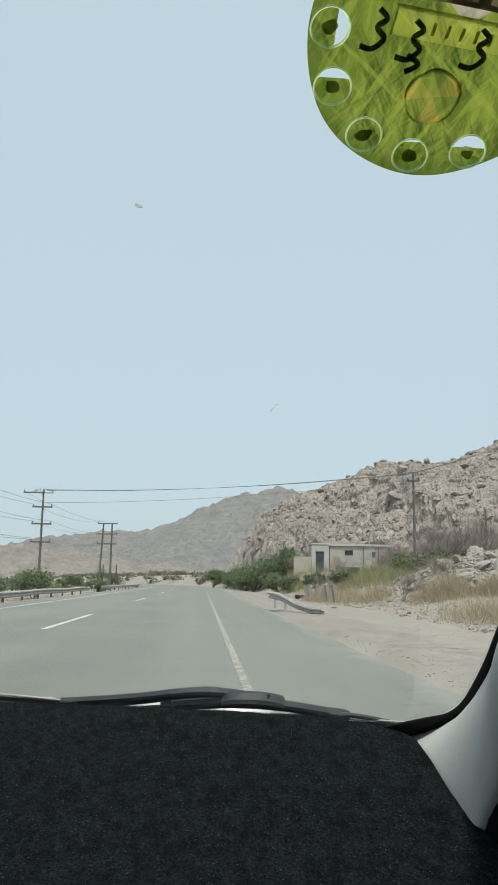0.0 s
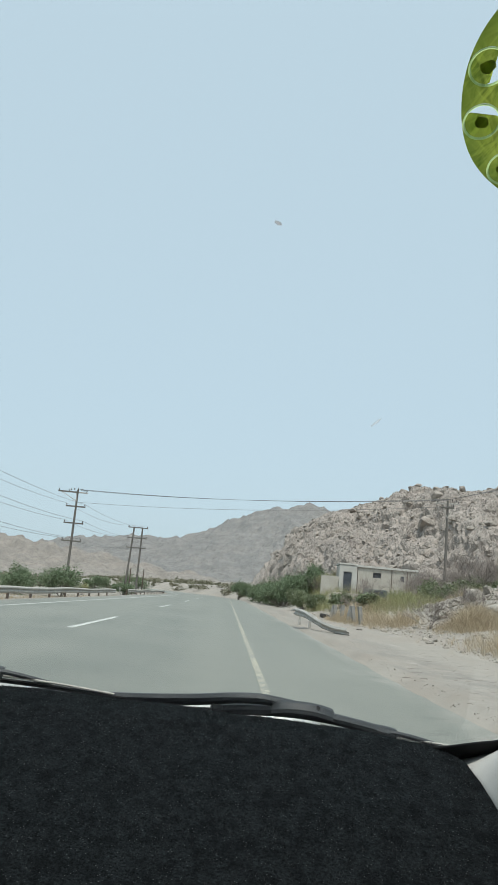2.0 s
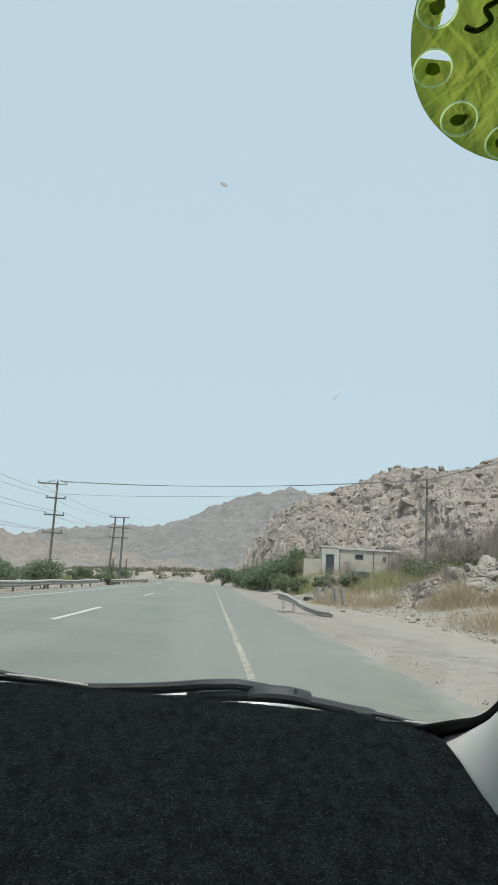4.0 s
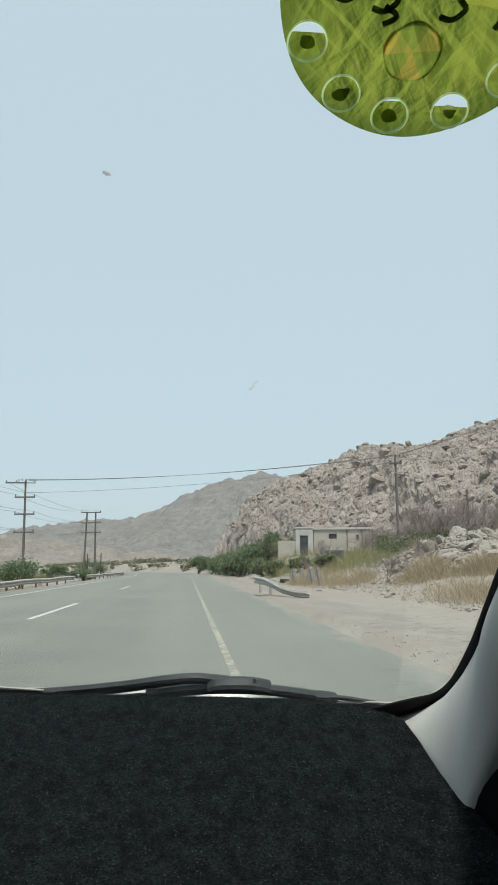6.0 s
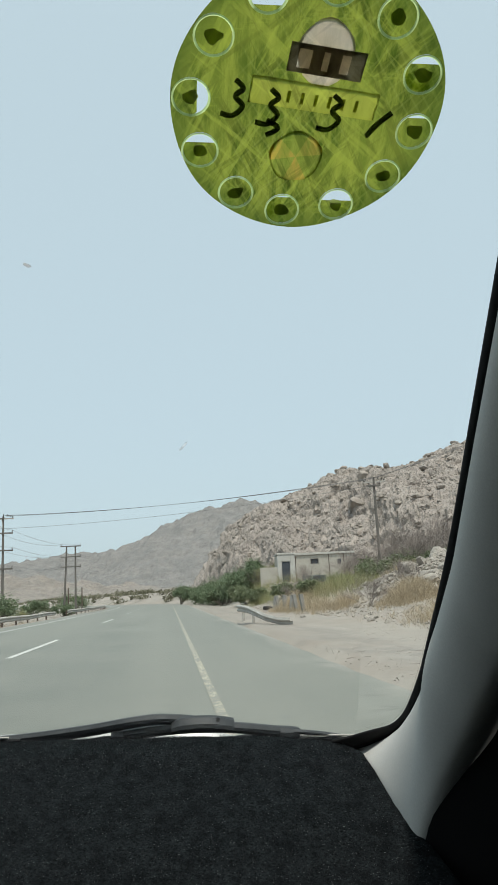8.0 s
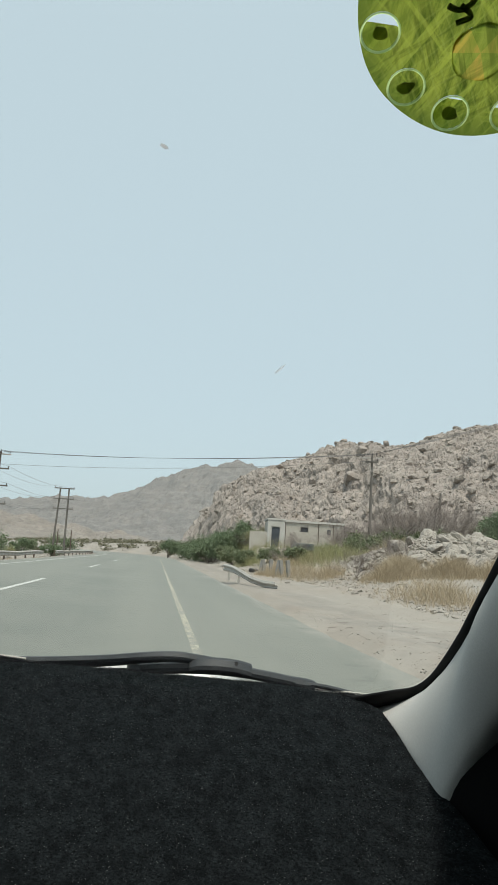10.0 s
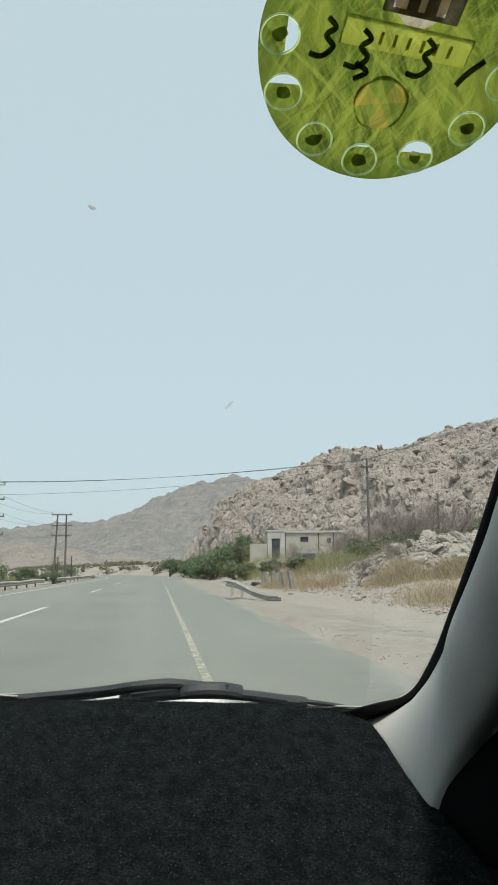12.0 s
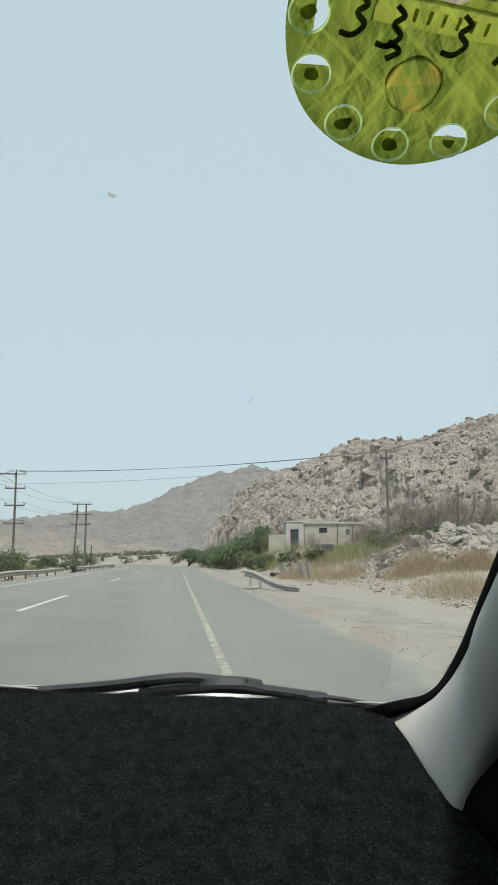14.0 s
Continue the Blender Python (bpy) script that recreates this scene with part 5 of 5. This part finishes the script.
tube(bm, [(8.4 + 0.5 * k, 72.5 - 0.25 * k, spot(8.4 + 0.5 * k, 72.5 - 0.25 * k) + 0.03) for k in range(14)], 0.05, 8)
tagged(part("water_pipe", bm, M_RUST), "long rusty pipe lying on the ground below the hut", "pipe")

# ---- stones ----


def stone_mesh(seed, detail=1):
    bm = bmesh.new()
    bmesh.ops.create_icosphere(bm, subdivisions=detail, radius=0.5)
    r = random.Random(seed)
    planes = [(Vector((r.gauss(0, 1), r.gauss(0, 1), r.gauss(0, 1))).normalized(), r.uniform(0.24, 0.42)) for _ in range(9)]
    s = Vector((r.uniform(0.8, 1.4), r.uniform(0.7, 1.1), r.uniform(0.45, 0.8)))
    for v in bm.verts:
        for n, d in planes:
            k = v.co.dot(n)
            if k > d:
                v.co -= n * (k - d)
        v.co = Vector((v.co.x * s.x, v.co.y * s.y, v.co.z * s.z)) + 0.04 * noise.noise_vector(v.co * 5 + Vector((seed, 0, 0)))
    return bm


STONES, PEBBLES = [], []
for kinds, detail in ((STONES, 2), (PEBBLES, 1)):
    for k in range(8):
        bm = stone_mesh(k, detail)
        kinds.append((np.array([v.co[:] for v in bm.verts]), np.array([[v.index for v in f.verts] for f in bm.faces])))
        bm.free()


def scatter(name, places, material, label, category, seed=0, kinds=STONES):
    """Many stones in one mesh; places: x, y, z, size."""
    r = np.random.default_rng(seed)
    vs, fs, n = [], [], 0
    for x, y, z, size in places:
        v, f = kinds[r.integers(len(kinds))]
        q = np.array(Euler((r.uniform(-0.5, 0.5), r.uniform(-0.5, 0.5), r.uniform(0, 6.28))).to_matrix())
        vs.append((v * size * r.uniform(0.75, 1.25, 3)) @ q.T + (x, y, z))
        fs.append(f + n)
        n += len(v)
    ob = raw(name, np.concatenate(vs), np.concatenate(fs), material)
    return tagged(ob, label, category, kind="stuff")


r = np.random.default_rng(11)
pts = hv[used]
good = pts[(pts[:, 2] > terrain(pts[:, 0], pts[:, 1]) + 0.2)]
pick = good[r.choice(len(good), 22000, replace=False)]
size = 0.15 * (1 - r.random(len(pick))) ** -0.45
scatter("hill_boulders", [(x, y, z + 0.05 * s, min(s, 1.5)) for (x, y, z), s in zip(pick, size)], M_BOULDER, "loose angular grey boulders over the hillside", "boulders", 1, PEBBLES)

# big outcrops on the hill, each a thing
big = [(19.0, 100.0, 2.2), (24.0, 97.0, 3.4), (26.0, 99.5, 2.6), (12.2, 116.0, 1.8), (9.4, 126.0, 2.0), (7.6, 133.0, 1.8), (34.0, 88.0, 2.4), (30.5, 93.0, 1.8), (15.2, 108.0, 1.6), (40.0, 83.0, 2.2)]
for i, (x, y, s) in enumerate(big):
    k = np.argmin((pts[:, 0] - x) ** 2 + (pts[:, 1] - y) ** 2)
    ob = part("boulder", stone_mesh(100 + i, 3), M_BOULDER)
    ob.matrix_world = Matrix.Translation(pts[k]) @ Euler((0.3 * i, 0.2 * i, 1.1 * i)).to_matrix().to_4x4() @ Matrix.Diagonal((s, s, s, 1))
    tagged(ob, "large weathered grey boulder on the hillside", "boulder", "outcrops on the hill")

# heap of broken rock near the shoulder
HEAP = (13.4, 34.0)


def heap_height(x, y):
    d2 = ((x - HEAP[0]) / 4.0) ** 2 + ((y - HEAP[1]) / 7.0) ** 2
    return 1.6 * np.exp(-d2 * 1.3)


hx2, hy2 = np.arange(5.5, 22, 0.20), np.arange(17, 52, 0.24)
v, f = sheet(hx2, hy2, lambda X, Y: terrain(X, Y) + heap_height(X, Y) - 0.12)
for i in range(len(v)):
    x, y, z = v[i]
    k = min(1.0, heap_height(x, y) * 2)
    v[i, 2] += k * (0.35 * rock_relief(x, y, z, 0.55) + 0.25 * noise.noise((x, y, 0)))
heap = tagged(raw("rubble_heap", v, f, M_SAND), "low heap of broken rock and dust beside the shoulder", "rubble", kind="structure")
stones = [finish(stone_mesh(300 + k, 2), "stone", M_RUBBLE) for k in range(6)]
r = np.random.default_rng(3)
for i in range(280):
    x, y = HEAP[0] + r.normal(-0.6, 2.0), HEAP[1] + r.normal(-1.5, 3.6)
    s = min(1.1, 0.16 * (1 - r.random()) ** -0.55)
    ob = new("stone", stones[r.integers(6)])
    ob.parent = heap
    ob.matrix_world = Matrix.Translation((x, y, spot(x, y) + float(heap_height(x, y)) - 0.06)) @ Euler((r.uniform(-0.6, 0.6), r.uniform(-0.6, 0.6), r.uniform(0, 6))).to_matrix().to_4x4() @ Matrix.Diagonal((s, s, s, 1))
places = []
for i in range(2600):
    x, y = HEAP[0] + r.normal(-0.3, 2.6), HEAP[1] + r.normal(-1, 5.0)
    places.append((x, y, spot(x, y) + float(heap_height(x, y)) - 0.08, r.uniform(0.05, 0.2)))
scatter("rubble_stones", places, M_RUBBLE, "small pale broken stones over the heap", "stones", 5)
places = []
for i in range(15000):
    y = 7 + 60 * r.random() ** 1.8
    u = 2.75 + abs(r.normal(0, 2.6)) if r.random() < 0.75 else r.uniform(5, 16)
    places.append((u, y, spot(u, y) + 0.002, 0.005 + 0.040 * r.random() ** 9))
for i in range(5200):
    y = 9 + 52 * r.random() ** 1.3
    u = 6.2 + abs(r.normal(0, 1.9))
    places.append((u, y, spot(u, y) + 0.01, 0.02 + 0.22 * r.random() ** 7))
for i in range(900):
    y = 12 + 70 * r.random()
    u = -9.2 - abs(r.normal(0, 3))
    places.append((u, y, spot(u, y) + 0.004, 0.02 + 0.1 * r.random() ** 3))
scatter("shoulder_gravel", places, M_RUBBLE, "scattered gravel and small stones on the sandy shoulder", "gravel", 6, PEBBLES)
places = []
for i in range(2600):
    x = r.uniform(8, 34)
    y = float(np.interp(x, HILL_X, HILL_FOOT)) - abs(r.normal(0, 9))
    if y < 36 or (8.0 < x < 19.5 and 72.0 < y < 83.0):
        continue
    places.append((x, y, spot(x, y), 0.10 + 0.7 * r.random() ** 4))
for i in range(1500):
    x, y = r.uniform(7.5, 19.5), 73.5 - 20 * r.random() ** 1.6
    if abs(x - TX) < 1.2 and abs(y - TY) < 1.2:
        continue
    places.append((x, y, spot(x, y), 0.05 + 0.42 * r.random() ** 5))
for i in range(60):
    x, y = TX + r.normal(0, 0.9), TY - 0.75 + r.normal(0, 0.2)
    places.append((x, y, spot(x, y), r.uniform(0.08, 0.34)))
scatter("fallen_rocks", places, M_RUBBLE, "fallen broken rocks along the foot of the hill", "rocks", 7)
for i, (x, y, s) in enumerate(((6.9, 17.5, 0.28), (6.2, 24.0, 0.3), (7.8, 20.5, 0.4), (5.6, 33.0, 0.25), (9.0, 44.0, 0.4))):
    ob = new("stone", stones[i % 6])
    ob.matrix_world = Matrix.Translation((x, y, spot(x, y) + 0.03)) @ Matrix.Diagonal((s, s, s, 1))
    tagged(ob, "pale broken stone lying on the sandy shoulder", "stone", "stones on the shoulder")

# dry sticks and litter on the shoulder
v, f = [], []
for _ in range(60):
    y = 9 + 50 * r.random() ** 1.4
    u = 2.9 + abs(r.normal(0, 2.4))
    a, length, w = r.uniform(-0.9, 0.9), r.uniform(0.04, 0.22), r.uniform(0.0015, 0.004)
    z = spot(u, y) + 0.012
    dx, dy = math.cos(a) * length / 2, math.sin(a) * length / 2
    nx, ny = -math.sin(a) * w, math.cos(a) * w
    k = len(v)
    v += [(u - dx - nx, y - dy - ny, z), (u - dx + nx, y - dy + ny, z), (u + dx + nx, y + dy + ny, z + 0.01), (u + dx - nx, y + dy - ny, z + 0.01), (u - dx, y - dy, z + 2 * w), (u + dx, y + dy, z + 0.01 + 2 * w)]
    f += [(k, k + 3, k + 5, k + 4), (k + 1, k + 4, k + 5, k + 2), (k, k + 1, k + 2, k + 3)]
tagged(raw("stick_litter", v, f, M_TWIG), "dry sticks and litter scattered on the shoulder", "litter", kind="stuff")

# ---- plants ----


class Plant:
    """Branches grown from the ground, and places for leaves at their ends."""

    def __init__(self, seed):
        self.r = random.Random(seed)
        self.v, self.f, self.tips = [], [], []

    def limb(self, a, b, ra, rb):
        way = (b - a).normalized()
        s = way.cross(Vector((0.3, 0.2, 1))).normalized()
        t = way.cross(s)
        k = len(self.v)
        for p, rad in ((a, ra), (b, rb)):
            for q in range(3):
                ang = 2.094 * q
                self.v.append(p + rad * (math.cos(ang) * s + math.sin(ang) * t))
        self.f += [(k + q, k + (q + 1) % 3, k + 3 + (q + 1) % 3, k + 3 + q) for q in range(3)]

    def grow(self, p, way, length, radius, depth, spread, droop=0.0, forks=3):
        r = self.r
        steps = 3
        for i in range(steps):
            way = (way + Vector((r.gauss(0, 0.14), r.gauss(0, 0.14), r.gauss(0, 0.10) - droop))).normalized()
            q = p + way * length / steps
            self.limb(p, q, radius * (1 - 0.25 * i / steps), radius * (1 - 0.25 * (i + 1) / steps))
            p = q
            if depth > 0 and i > 0:
                for _ in range(forks - 1 if i < steps - 1 else forks):
                    turn = Vector((r.gauss(0, 1), r.gauss(0, 1), r.gauss(0.15, 0.7))).normalized()
                    self.grow(p, (way + spread * turn).normalized(), length * r.uniform(0.45, 0.75), radius * 0.55, depth - 1, spread, droop, forks)
        if depth <= 1:
            self.tips.append((p, way))


def plant_thing(name, x, y, label, category, group, plant, twig, leaves=None, leaf=None, scale=1.0, sink=0.05):
    ob = thing(name, (x, y, spot(x, y) - sink), label, category, group)
    raw("branches", [v * scale for v in plant.v], plant.f, twig, ob)
    if leaves:
        r = plant.r
        v, f = [], []
        count, size, cloud = leaves
        for _ in range(count):
            p, way = plant.tips[r.randrange(len(plant.tips))]
            c = (p + Vector((r.gauss(0, cloud), r.gauss(0, cloud), r.gauss(0, cloud * 0.8)))) * scale
            if c.z < 0.05:
                continue
            n = Vector((r.gauss(0, 1), r.gauss(0, 1), r.gauss(0.5, 1))).normalized()
            a = n.orthogonal().normalized()
            b = n.cross(a)
            s = size * r.uniform(0.6, 1.5)
            ang = r.uniform(0, 6.28)
            a, b = (a * math.cos(ang) + b * math.sin(ang)) * s, (b * math.cos(ang) - a * math.sin(ang)) * s * 0.55
            k = len(v)
            v += [c - a, c - b * 0.9 - n * s * 0.1, c + a, c + b * 0.9 - n * s * 0.1]
            f.append((k, k + 1, k + 2, k + 3))
        raw("crown", v, f, leaf, ob)
    return ob


def bush(seed, stems, length, depth, spread, radius=0.03, rise=0.9, droop=0.0, forks=3):
    p = Plant(seed)
    for _ in range(stems):
        way = Vector((p.r.gauss(0, 0.55), p.r.gauss(0, 0.55), rise)).normalized()
        p.grow(Vector((p.r.gauss(0, 0.12), p.r.gauss(0, 0.12), 0)), way, length, radius, depth, spread, droop, forks)
    return p


# green acacia scrub where the road meets the foot of the hill
for i, (x, y, s) in enumerate(((5.6, 112, 1.0), (7.2, 104, 1.15), (6.4, 96, 0.95), (8.6, 92, 1.2), (7.4, 86, 0.9), (4.4, 124, 1.0), (3.2, 133, 1.0), (6.2, 108, 1.0), (7.4, 99.5, 1.05), (7.6, 88, 1.05), (9.6, 87, 1.1), (5.2, 118, 1.0), (8.0, 95, 0.9))):
    p = bush(20 + i, 6, 1.5, 2, 0.75, 0.05)
    plant_thing("acacia_bush", x + float(road_shift(y)), y, "dense green acacia scrub beside the road", "bush", "acacia scrub", p, M_BARK, (5200, 0.10, 0.30), M_LEAF, s)
# dusty oleander-like shrubs in front of it
for i, (x, y, s) in enumerate(((7.0, 72, 0.6), (7.0, 80.5, 0.7), (7.4, 66, 0.6), (8.4, 58, 0.5), (14.6, 55.0, 0.75), (15.6, 50.0, 0.9), (13.8, 46.0, 0.75), (8.4, 47.0, 0.45), (17.0, 47.0, 0.9))):
    p = bush(40 + i, 8, 1.1, 2, 0.6, 0.03)
    plant_thing("dusty_shrub", x, y, "pale dusty green shrub at the foot of the hill", "shrub", "dusty shrubs", p, M_BARK, (3800, 0.075, 0.22), M_LEAF_PALE, s)
for i, (x, y, s) in enumerate(((13.6, 52.0, 0.62), (15.0, 51.0, 0.7), (16.4, 50.0, 0.6), (12.6, 55.5, 0.4))):
    p = bush(140 + i, 8, 1.1, 2, 0.6, 0.02)
    plant_thing("dusty_shrub", x, y, "pale dusty green shrub at the foot of the hill", "shrub", "dusty shrubs", p, M_TWIG, (1500, 0.06, 0.22), M_LEAF_PALE, s)
p = bush(58, 7, 0.6, 2, 0.7, 0.012)
plant_thing("dusty_shrub", 13.2, 61.4, "small sparse pale green shrub beside the steel tank", "shrub", "dusty shrubs", p, M_TWIG, (700, 0.05, 0.16), M_LEAF_PALE, 0.9)
# tall green thorn tree behind the rubble
p = bush(60, 5, 2.2, 3, 0.75, 0.09, 0.8)
plant_thing("thorn_tree", 22.5, 47.0, "spreading green thorn tree behind the rubble heap", "tree", "", p, M_BARK, (15000, 0.085, 0.34), M_LEAF, 0.7, 0.2)
p = bush(61, 4, 1.7, 2, 0.75, 0.07, 0.8)
plant_thing("thorn_tree", 20.5, 57.0, "small green thorn tree behind the rubble heap", "tree", "", p, M_BARK, (5000, 0.085, 0.34), M_LEAF, 0.8, 0.2)
# bare grey-brown thorn bushes
for i, (x, y, s, st) in enumerate(((15.2, 47.0, 1.15, 14), (17.4, 48.5, 1.35, 14), (19.4, 51.0, 1.4, 13), (21.5, 62.0, 1.1, 9), (9.6, 86.0, 0.8, 9), (23.5, 56.0, 1.3, 12), (9.6, 54.0, 0.6, 10), (13.6, 47.5, 0.7, 10), (8.2, 50.0, 0.45, 9), (15.6, 56.0, 0.7, 9), (17.6, 58.0, 0.8, 9), (7.7, 30.0, 0.42, 12), (9.6, 31.0, 0.5, 12), (15.4, 64.0, 1.0, 13), (17.2, 66.0, 1.1, 13), (13.6, 58.0, 0.5, 10), (8.0, 90.0, 0.7, 10))):
    p = bush(80 + i, st, 1.45, 3, 0.5, 0.022, 1.0)
    plant_thing("dry_bush", x, y, "bare grey-brown thorn bush with fine tangled twigs", "bush", "dry bushes", p, M_TWIG, None, None, s)
for i, (x, y) in enumerate(((22, 96), (15.5, 101), (29, 86), (33, 82), (26, 80))):
    k = np.argmin((pts[:, 0] - x) ** 2 + (pts[:, 1] - y) ** 2)
    p = bush(120 + i, 6, 1.0, 2, 0.55, 0.02, 1.0)
    ob = plant_thing("dry_bush", x, y, "small bare thorn bush rooted among the hillside rocks", "bush", "hillside bushes", p, M_TWIG, None, None, 0.9)
    ob.matrix_world = Matrix.Translation(pts[k] - Vector((0, 0, 0.1)))
# low brown thicket along the foot of the slope
for i, (x, y, s) in enumerate(((19.5, 58.5, 0.8), (17.2, 49.5, 0.7), (21.0, 56.0, 0.8), (23.0, 53.0, 0.9), (9.8, 80.0, 0.8), (11.2, 82.5, 0.9), (16.0, 40.0, 0.6), (18.4, 46.0, 0.7))):
    p = bush(200 + i, 9, 1.25, 2, 0.6, 0.02, 1.0)
    plant_thing("thicket_bush", x, y, "low brown thicket with dry leaves below the hill", "bush", "thicket below the hill", p, M_TWIG, (1500, 0.045, 0.24), M_REED, s)
# scrub dotted over the far plain, too many to count
r = np.random.default_rng(31)
v, f = [], []
for _ in range(900):
    x, y = r.uniform(-190, 40), r.uniform(140, 520)
    if x - float(road_shift(y)) > -16 and x - float(road_shift(y)) < 6:
        continue
    z, w = spot(x, y), r.uniform(0.7, 2.2)
    for _ in range(46):
        c = np.array([x, y, z]) + r.normal(0, 0.5, 3) * (w, w, 0.4 * w) + (0, 0, 0.35 * w)
        a, b = r.normal(0, 0.30, 3), r.normal(0, 0.30, 3)
        k = len(v)
        v += [c - a, c + b, c + a]
        f.append((k, k + 1, k + 2))
tagged(raw("far_scrub", v, f, M_SCRUB), "grey-green scrub dotted over the far plain", "scrub", kind="stuff")
# green scrub on the far side of the road
for i, (x, y, s) in enumerate(((-15.5, 74, 1.0), (-18.5, 70, 0.8), (-21.5, 66, 0.9), (-24, 88, 1.1), (-14.2, 108, 0.7), (-19.5, 116, 0.9), (-17.0, 142, 1.2), (-31, 96, 1.3), (-29, 128, 1.2))):
    p = bush(150 + i, 6, 1.35, 2, 0.8, 0.045)
    plant_thing("green_bush", x, y, "rounded green desert bush on the sandy plain", "bush", "bushes on the plain", p, M_BARK, (3200, 0.095, 0.30), M_LEAF, s)
for i, (x, y, s) in enumerate(((-22.5, 58, 0.8), (-27, 62, 0.9), (-30, 72, 0.8), (-16.5, 90, 0.6), (-34, 84, 0.9))):
    p = bush(170 + i, 9, 1.2, 2, 0.6, 0.02, 1.0)
    plant_thing("dry_bush", x, y, "low brown dry bush on the sandy plain", "bush", "bushes on the plain", p, M_TWIG, (1200, 0.05, 0.25), M_REED, s)


def grass(name, blobs, material, label, tall, seed):
    """Tufts of thin blades; blobs: x, y, spread x, spread y, count."""
    r = np.random.default_rng(seed)
    v, f = [], []
    for bx, by, sx, sy, count in blobs:
        for _ in range(count):
            x, y = bx + r.normal(0, sx), by + r.normal(0, sy)
            z = spot(x, y) + float(heap_height(x, y)) * 0.8 - 0.03
            for _ in range(4):
                h = tall * r.uniform(0.4, 1.15) * (0.35 + 0.85 * math.exp(-0.5 * ((x - bx) / sx) ** 2 - 0.5 * ((y - by) / sy) ** 2))
                lean = r.normal(0, 0.55, 2) * h
                w = 0.003 + 0.005 * r.random()
                a = r.uniform(0, 6.28)
                dx, dy = w * math.cos(a), w * math.sin(a)
                px, py = x + r.normal(0, 0.06), y + r.normal(0, 0.06)
                k = len(v)
                v += [(px - dx, py - dy, z), (px + dx, py + dy, z), (px + lean[0] * 0.4 + dx * 0.7, py + lean[1] * 0.4 + dy * 0.7, z + h * 0.6), (px + lean[0] * 0.4 - dx * 0.7, py + lean[1] * 0.4 - dy * 0.7, z + h * 0.6), (px + lean[0], py + lean[1], z + h)]
                f += [(k, k + 1, k + 2, k + 3), (k + 3, k + 2, k + 4)]
    return tagged(raw(name, v, f, material), label, "grass", kind="stuff")


grass("straw_grass", [(8.6, 27.5, 0.5, 0.9, 1000), (9.9, 25.5, 0.45, 0.7, 1000), (9.3, 29.5, 0.4, 0.8, 500), (7.6, 34, 0.35, 1.0, 260), (6.4, 43, 0.4, 2.0, 420), (7.8, 47, 0.5, 2.0, 320), (11.0, 24.0, 0.5, 0.8, 800), (15.0, 42, 1.2, 1.4, 500), (11.6, 38.0, 0.6, 1.0, 300), (7.4, 20.0, 0.5, 2.0, 420), (7.0, 38.0, 0.5, 3.5, 420), (8.6, 48.0, 1.0, 4.0, 700), (9.6, 60.0, 0.8, 4.0, 400)], M_GRASS, "dry straw-coloured grass tufts on the shoulder", 0.62, 21)
grass("reed_grass", [(8.6, 70, 0.6, 4, 500), (11.4, 78, 1.6, 4, 700), (9.6, 88, 1.2, 6, 700), (7.8, 68, 0.5, 6, 500), (9.4, 44, 1.0, 4.0, 700), (15.5, 51.0, 1.4, 3.5, 800), (14.5, 45.0, 1.2, 2.5, 500)], M_REED, "yellow-green tall dry grass at the foot of the hill", 1.0, 22)
grass("plain_grass", [(-12.5, 40, 1.2, 12, 700), (-13.5, 70, 2.0, 15, 700), (-20, 55, 3.0, 10, 700)], M_GRASS, "thin dry grass on the far verge", 0.35, 23)
